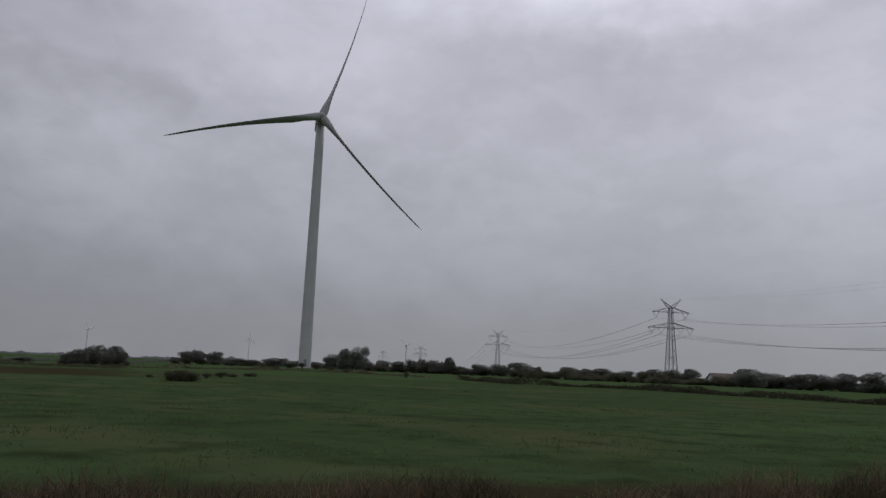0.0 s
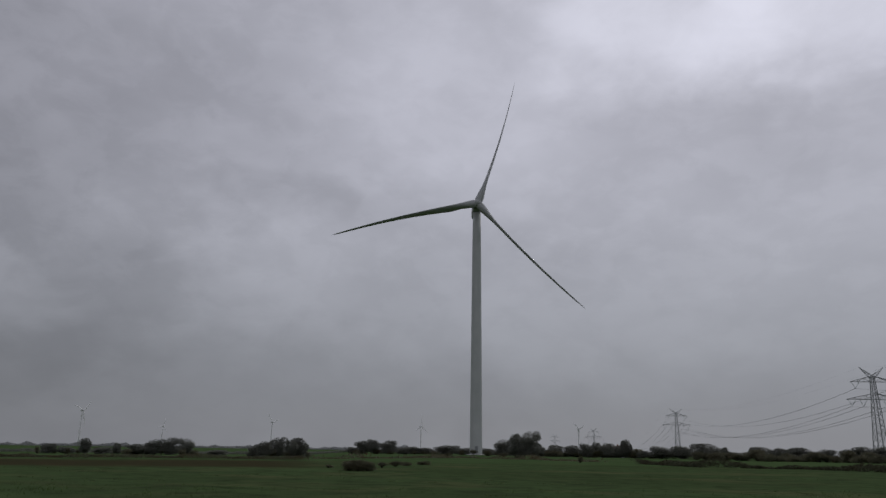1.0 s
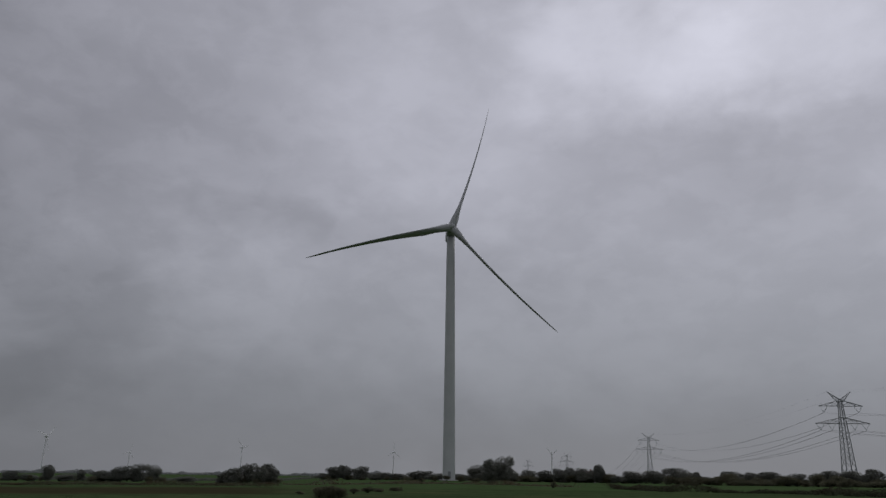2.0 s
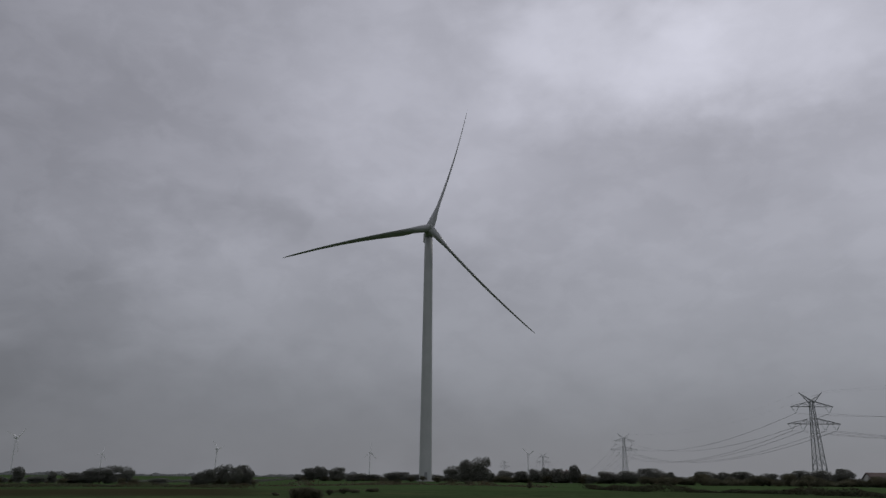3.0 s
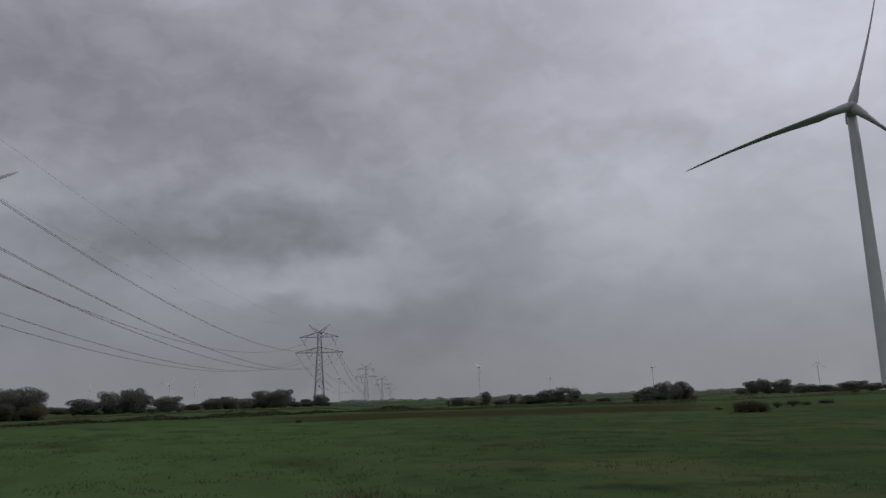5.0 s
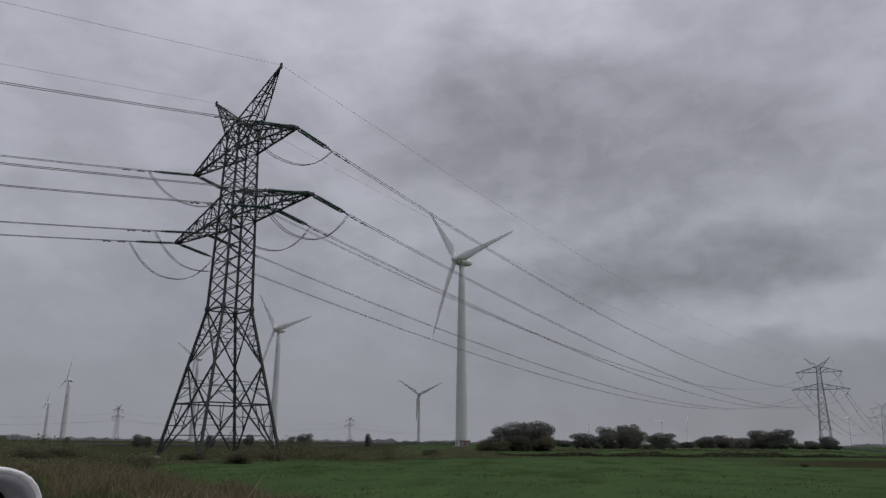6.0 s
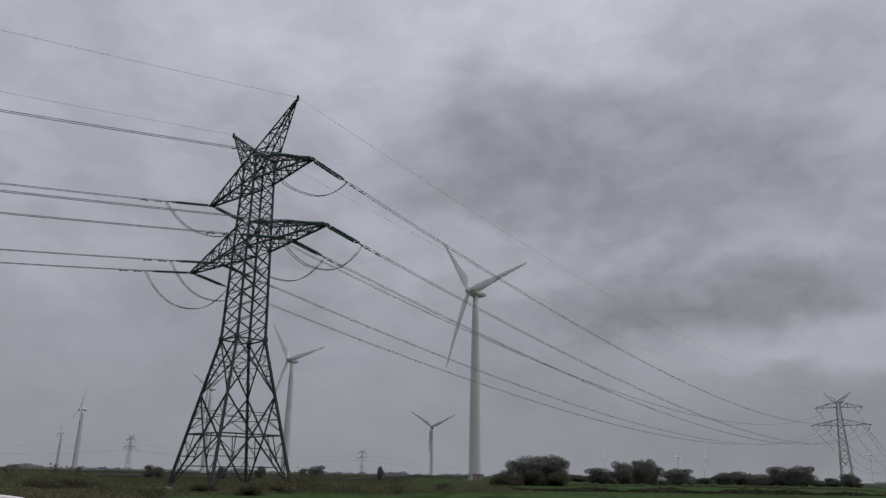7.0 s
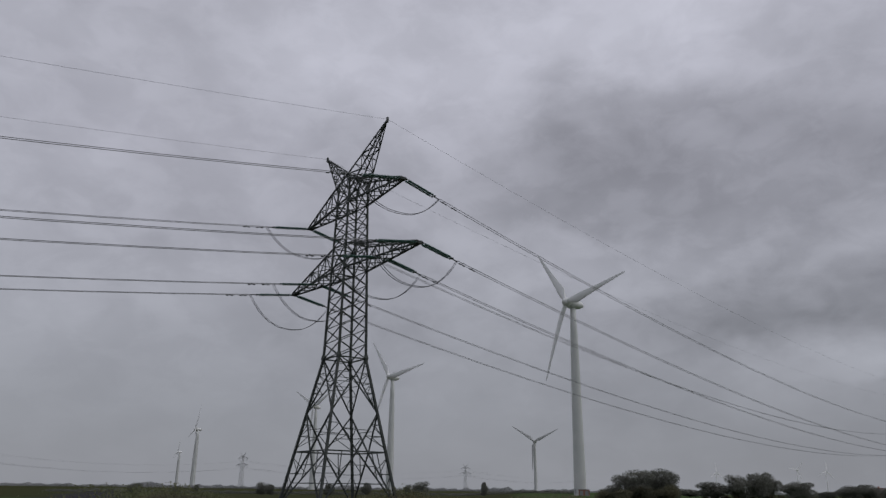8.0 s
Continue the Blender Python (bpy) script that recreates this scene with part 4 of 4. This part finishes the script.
# ---------------------------------------------------------------- hedges, reeds and ditches as masses of small leaves
def thicket(name, path, wide, h, count, size, mat, label, category, seed, gaps=0.35, rough=1.0):
    """A ragged low hedge along path, (azimuth, distance) by (azimuth, distance)."""
    rng = np.random.default_rng(seed)
    P = [az_at(a, d) for a, d in path]
    seg = [(b - a).length for a, b in zip(P, P[1:])]
    pts = []
    for _ in range(count):
        t = rng.random() * sum(seg)
        k = 0
        while t > seg[k] and k < len(seg) - 1:
            t -= seg[k]
            k += 1
        q = P[k].lerp(P[k + 1], t / seg[k])
        q = q + Vector((rng.normal() * wide / 2, rng.normal() * wide / 2, 0))
        top = h * max(0.12, 0.75 + rough * (1.5 * noise.noise((q.x * 0.12, q.y * 0.12, seed)) + 0.5 * noise.noise((q.x * 0.5, q.y * 0.5, seed))) - gaps)
        pts.append((q.x, q.y, ground_z(q.x, q.y) + top * rng.random() ** 0.7))
    V, F = leaf_cards(rng, np.array(pts), size)
    return tagged(new(name, mesh_of(name, V, F, mat)), label, category, kind="stuff")


thicket("ditch_hedge", ((48, 140), (56, 146), (64, 146), (72, 150)), 1.4, 0.75, 14000, 0.09, LEAF_DARK, "low dark hedge along a field ditch", "hedge", 1, 0.0, 0.5)
thicket("ditch_hedge", ((24, 165), (20, 140), (12.3, 140), (4.6, 119), (-2.3, 113), (-9, 98)), 1.8, 1.15, 22000, 0.13, RUSH, "dark rushes along a field ditch", "hedge", 2, 0.05, 0.6)
thicket("ditch_hedge", ((99, 126), (89, 138), (80, 150), (73, 160), (66, 168)), 1.6, 0.85, 14000, 0.13, RUSH, "dark rushes along a field ditch", "hedge", 3, 0.15)
thicket("reed_thicket", ((97, 118), (103, 104), (110, 92), (117, 80), (124, 74), (131, 66)), 5.0, 1.5, 22000, 0.10, THICKET, "dark brown and green thicket below the tower", "thicket", 4, 0.3)
thicket("reed_thicket", ((108, 96), (115, 82), (121, 77)), 4.0, 1.4, 5000, 0.10, DRY_PALE, "dry brown reeds below the tower", "reeds", 5, 0.3)
thicket("roadside_bushes", ((122.5, 54), (125, 46), (128, 38), (133, 33)), 4.0, 1.0, 15000, 0.06, THICKET, "ragged green bushes beside the road ditch", "bushes", 6, 0.3)
thicket("roadside_bushes", ((124.5, 44), (127, 36), (131, 28)), 3.0, 0.8, 7000, 0.045, DRY_PALE, "dry brown stalks beside the road ditch", "bushes", 7, 0.3)
thicket("ditch_hedge", ((66, 260), (75, 280), (85, 260), (93, 230)), 1.5, 0.7, 3000, 0.3, LEAF_DARK, "dark ditch line before the tree row", "hedge", 8, 0.3)
thicket("bank_growth", ((47, 172), (42, 190), (37, 232), (31, 215), (27, 190)), 3.0, 1.0, 3600, 0.25, LEAF_DARK, "dark growth on the bank by the turbine", "hedge", 9, 0.3)


# far hedges whose grey stands for haze over the low fields
thicket("ditch_hedge", ((36, 560), (46, 540), (60, 520), (76, 540)), 5.0, 2.0, 20000, 0.35, FAR_HAZE_LEAF, "haze-greyed hedge beyond the fields", "hedge", 10, 0.0, 0.35)
thicket("ditch_hedge", ((100, 640), (112, 620), (124, 580), (136, 560)), 5.0, 2.4, 28000, 0.35, FAR_HAZE_LEAF, "haze-greyed hedge beyond the fields", "hedge", 11, 0.0, 0.3)


def far_woods():
    rng = np.random.default_rng(77)
    pts = []
    for _ in range(60000):
        az = rng.uniform(-9, 143)
        d = 1150 + 250 * noise.noise((az * 0.13, 2, 0)) + rng.uniform(-25, 25)
        top = 5.5 * (0.45 + 1.1 * noise.noise((az * 0.45, 5, 0)) + 0.6 * noise.noise((az * 1.7, 8, 0)))
        if az > 98:
            top += 0.5
        if top < 1.0:
            top = 1.0
        p = az_at(az, d)
        pts.append((p.x, p.y, top * rng.random()))
    # the leaf colour carries the haze over this distance
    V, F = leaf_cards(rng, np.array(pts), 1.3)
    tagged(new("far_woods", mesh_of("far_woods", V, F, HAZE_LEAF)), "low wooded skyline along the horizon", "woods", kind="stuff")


far_woods()


# ---------------------------------------------------------------- farmhouses among the trees
def farmhouse(az, d, turn, long, deep, eaves, ridge, wall, label):
    p = az_at(az, d)
    ob = thing("farmhouse", (p.x, p.y, ground_z(p.x, p.y)), turn, label, "house", "farmhouses")
    x, y = long / 2, deep / 2
    V = [Vector(v) for v in ((-x, -y, -0.4), (x, -y, -0.4), (x, y, -0.4), (-x, y, -0.4), (-x, -y, eaves), (x, -y, eaves), (x, y, eaves), (-x, y, eaves), (-x, 0, ridge), (x, 0, ridge))]
    F = [(0, 1, 5, 4), (1, 2, 6, 9, 5), (2, 3, 7, 6), (3, 0, 4, 8, 7), (3, 2, 1, 0), (4, 5, 9, 8), (6, 7, 8, 9)]
    part("wall", (V, F), wall, ob)
    geo = ([], [])
    o, t = 0.4, 0.18
    s = (ridge - eaves) / y
    for k in (1, -1):
        q = [Vector(v) for v in ((-x - o, k * (y + o), eaves - o * s + 0.05), (x + o, k * (y + o), eaves - o * s + 0.05), (x + o, 0, ridge + 0.05), (-x - o, 0, ridge + 0.05))]
        ring_loft(geo, [q, [v + Vector((0, 0, t)) for v in q]])
    roof = part("roof", geo, ROOF, ob, "dark red tiled roof")
    ch = ([], [])
    block(ch, (x * 0.5, -0.35, ridge - 0.6), (x * 0.5 + 0.7, 0.35, ridge + 0.9))
    part("chimney", ch, BRICK, roof)
    for k in range(3):
        for side in (1, -1):
            cx = -x + long * (k + 0.5) / 3
            wi = ([], [])
            block(wi, (cx - 0.55, side * (y + 0.01) - 0.05, 0.9), (cx + 0.55, side * (y + 0.01) + 0.05, 2.2))
            fr = part("window", wi, RENDERED, ob, "white framed window")
            pa = ([], [])
            block(pa, (cx - 0.45, side * (y + 0.03) - 0.05, 1.0), (cx + 0.45, side * (y + 0.03) + 0.05, 2.1))
            part("pane", pa, PANE, fr)
    return ob


farmhouse(90.9, 385, 10, 9, 7, 2.4, 4.4, RENDERED, "white rendered farmhouse half hidden by trees")
farmhouse(81.3, 450, 60, 12, 8, 2.6, 5.2, BRICK, "red brick farmhouse half hidden by trees")
farmhouse(26.0, 372, 20, 10, 8, 2.8, 5.0, RENDERED, "white farmhouse half hidden by a row of trees")
farmhouse(5.2, 310, 30, 12, 8, 2.6, 4.6, RENDERED, "pale low farm building behind trees")


# ---------------------------------------------------------------- grass
def blades(name, spots, mat, label, category, seed):
    """spots: rows of x, y, z, height, width: one bent blade each."""
    rng = np.random.default_rng(seed)
    S = np.array(spots)
    n = len(S)
    a = rng.uniform(0, 2 * np.pi, n)
    lean = rng.normal(0, 0.45, (n, 2)) * S[:, 3:4]
    side = np.stack([np.cos(a), np.sin(a), np.zeros(n)], 1) * S[:, 4:5] / 2
    base = S[:, :3]
    mid = base + np.concatenate([lean * 0.35, S[:, 3:4] * 0.6], 1)
    top = base + np.concatenate([lean, S[:, 3:4]], 1)
    V = np.stack([base - side, base + side, mid + side * 0.8, mid - side * 0.8, top], 1).reshape(-1, 3)
    k = np.arange(n)[:, None] * 5
    F = (k + np.array([[0, 1, 2, 3]])).tolist() + (k + np.array([[3, 2, 4]])).tolist()
    return tagged(new(name, mesh_of(name, V.tolist(), F, mat)), label, category, kind="stuff")


def spots_between(count, v0, v1, u0, u1, h0, h1, wide, clump, seed, power=1.0, keep=0.0):
    rng = np.random.default_rng(seed)
    out = []
    while len(out) < count:
        v, u = v0 + (v1 - v0) * rng.random() ** power, rng.uniform(u0, u1)
        p = ACROSS * v + ALONG * u
        m = noise.noise((p.x * clump, p.y * clump, seed)) + 0.5 * noise.noise((p.x * clump * 3.7, p.y * clump * 3.7, seed))
        if m < keep:
            continue
        for _ in range(4):
            x, y = p.x + rng.normal() * 0.12, p.y + rng.normal() * 0.12
            out.append((x, y, ground_z(x, y) - 0.03, rng.uniform(h0, h1) * (0.35 + 1.25 * min(1.0, max(0.0, m + 0.35))), wide * rng.uniform(0.6, 1.3)))
    return out


blades("verge_grass", spots_between(70000, 9.0, 13.4, -50, 8, 0.18, 0.60, 0.016, 0.35, 1, keep=-0.15), DRY, "tall dry brown grass along the roadside ditch", "grass", 1)
blades("verge_grass", spots_between(60000, 6.0, 13.0, -50, 30, 0.12, 0.36, 0.013, 0.3, 2, keep=-0.1), TUSSOCK, "green grass among the dry roadside growth", "grass", 2)
blades("verge_grass", spots_between(50000, 5.6, 9.4, 8, 70, 0.18, 0.62, 0.018, 0.4, 5, keep=-0.1), DRY_PALE, "tall pale dry grass along the roadside ditch", "grass", 5)
blades("verge_grass", spots_between(24000, 1.6, 8.0, 9, 75, 0.20, 0.55, 0.022, 0.3, 6, keep=-0.2), DRY_PALE, "dry roadside grass beside the road edge", "grass", 6)
blades("verge_grass", spots_between(20000, 1.4, 8.0, 9, 75, 0.14, 0.40, 0.022, 0.3, 7, keep=-0.2), BLADE, "green roadside grass beside the road edge", "grass", 7)
blades("meadow_grass", spots_between(44000, 11.0, 46, -75, 80, 0.05, 0.15, 0.03, 0.22, 3, 1.4, keep=-0.2), BLADE, "uneven green meadow grass in tufts", "grass", 3)


def tussock_spots():
    rng = np.random.default_rng(21)
    out = []
    while len(out) < 14000:
        v, u = 15 + 62 * rng.random() ** 1.3, rng.uniform(-95, 100)
        if noise.noise((u * 0.05, v * 0.16, 4)) < 0.08:
            continue
        p = ACROSS * v + ALONG * u
        wide = rng.uniform(0.15, 0.5)
        for _ in range(26):
            x, y = p.x + rng.normal() * wide, p.y + rng.normal() * wide
            out.append((x, y, ground_z(x, y) - 0.03, rng.uniform(0.05, 0.12), 0.03 + 0.0006 * v))
    return out


blades("meadow_tussocks", tussock_spots(), TUSSOCK, "darker rush tussocks scattered over the meadow", "grass", 21)
for az, d, h, w in ((122.5, 55, 1.4, 3.2), (124.2, 50, 1.2, 2.8), (125.8, 46, 1.3, 3.0), (127.3, 42, 1.0, 2.6), (129.0, 40, 1.2, 2.8), (116, 74, 1.3, 3.4), (119, 78, 1.2, 3.0),
                    (113.5, 80, 1.1, 3.2), (109, 92, 1.2, 3.4), (105.5, 100, 1.1, 3.4), (102, 108, 1.3, 4.0), (99.5, 115, 1.2, 3.6)):
    bush(az, d, h, w, "ragged brown green bush beside the ditch")


def transformer_station():
    p = az_at(99.6, 394)
    ob = thing("transformer_station", (p.x, p.y, ground_z(p.x, p.y)), 99.6, "small brown transformer station at the turbine foot", "transformer")
    g = ([], [])
    block(g, (-2.6, -1.6, -0.3), (2.6, 1.6, 2.7))
    part("wall", g, BRICK, ob)
    g = ([], [])
    block(g, (-2.9, -1.9, 2.7), (2.9, 1.9, 2.95))
    part("roof", g, ROOF, ob, "flat dark roof slab")
    for x in (-1.3, 1.3):
        g = ([], [])
        block(g, (x - 0.8, -1.66, 0.1), (x + 0.8, -1.56, 2.3))
        part("door", g, STEEL, ob, "grey steel door")


transformer_station()


# ---------------------------------------------------------------- the parked car whose wing mirror shows
def car():
    ob = thing("car", (0, 0, ground_z(0, 0)), 172, "white car parked on the road shoulder with open cabin", "car")
    rings = []
    for y, zt, zb, hw in ((-2.35, 0.62, 0.34, 0.70), (-2.25, 0.78, 0.24, 0.82), (-1.6, 0.86, 0.2, 0.89), (0.0, 0.88, 0.2, 0.90), (0.8, 0.86, 0.2, 0.90), (1.5, 0.80, 0.2, 0.87), (1.95, 0.70, 0.25, 0.80), (2.05, 0.58, 0.36, 0.66)):
        ring = []
        for j in range(20):
            a = 2 * math.pi * j / 20
            ca, sa = math.cos(a), math.sin(a)
            ring.append(Vector((-0.48 + math.copysign(abs(ca) ** 0.4, ca) * hw, y, (zt + zb) / 2 + math.copysign(abs(sa) ** 0.4, sa) * (zt - zb) / 2)))
        rings.append(ring)
    geo = ([], [])
    ring_loft(geo, rings)
    part("body", geo, CAR, ob, "white painted body", True)
    dg = ([], [])
    block(dg, (0.405, -0.55, 0.28), (0.43, 0.62, 0.80))
    door = part("door", dg, CAR, ob, "white front door")
    hg = ([], [])
    block(hg, (0.43, -0.42, 0.70), (0.455, -0.24, 0.73))
    part("door_handle", hg, CAR, door)
    for x in (-1.25, 0.27):
        for y in (-1.5, 1.25):
            wg = ([], [])
            prof = ((-0.10, 0.20), (-0.10, 0.29), (-0.07, 0.315), (0.07, 0.315), (0.10, 0.29), (0.10, 0.20))
            ring_loft(wg, [[Vector((x + 0.04 * (1 if x > 0 else -1) + px, y + math.cos(6.2832 * j / 24) * r, 0.315 + math.sin(6.2832 * j / 24) * r)) for j in range(24)] for px, r in prof])
            wh = part("wheel", wg, RUBBER, ob, "black tyre", True)
            rg = ([], [])
            ring_loft(rg, [[Vector((x + 0.04 * (1 if x > 0 else -1) + px, y + math.cos(6.2832 * j / 20) * r, 0.315 + math.sin(6.2832 * j / 20) * r)) for j in range(20)] for px, r in ((-0.105, 0.19), (-0.108, 0.06), (0.108, 0.06), (0.105, 0.19))])
            part("rim", rg, STEEL, wh, "", True)

    # wing mirror: a rounded shell with the glass set into its rear face
    MX, MY, MZ, HW, HH = 0.551, 0.694, 1.139, 0.125, 0.085

    def outline(y, hw, hh, dx=0.0):
        ring = []
        for j in range(32):
            a = 2 * math.pi * j / 32
            ca, sa = math.cos(a), math.sin(a)
            ring.append(Vector((MX + dx + math.copysign(abs(ca) ** 0.55, ca) * hw, y, MZ + math.copysign(abs(sa) ** 0.55, sa) * hh)))
        return ring
    sg = ([], [])
    ring_loft(sg, [outline(MY + 0.03, HW - 0.016, HH - 0.016), outline(MY + 0.028, HW - 0.012, HH - 0.012), outline(MY - 0.004, HW - 0.004, HH - 0.003), outline(MY, HW, HH), outline(MY + 0.05, HW * 0.98, HH * 0.97),
                   outline(MY + 0.10, HW * 0.85, HH * 0.82, -0.01), outline(MY + 0.13, HW * 0.6, HH * 0.55, -0.02), outline(MY + 0.14, HW * 0.2, HH * 0.2, -0.02)])
    sh = part("mirror_shell", sg, CAR, ob, "white rounded wing mirror shell", True)
    bz = ([], [])
    ring_loft(bz, [outline(MY + 0.012, HW - 0.009, HH - 0.006), outline(MY - 0.006, HW - 0.012, HH - 0.006), outline(MY - 0.002, HW - 0.020, HH - 0.014), outline(MY + 0.022, HW - 0.022, HH - 0.016)], close=False)
    part("bezel", bz, PLASTIC, sh, "dark grey bezel", True)
    gg = ([], [])
    ring_loft(gg, [[v + Vector((0, (v.z - MZ) * 0.22, 0)) for v in outline(MY + 0.014 + k, HW - 0.019, HH - 0.013)] for k in (0.0, 0.004)])
    part("mirror_glass", gg, MIRROR, sh, "grey mirror glass")
    ag = ([], [])
    tube(ag, [(0.38, 0.72, 0.86), (0.43, 0.74, 0.98), (0.47, 0.76, 1.07)], [0.045, 0.04, 0.032], 10)
    part("mirror_arm", ag, RUBBER, sh, "black mirror arm")


car()
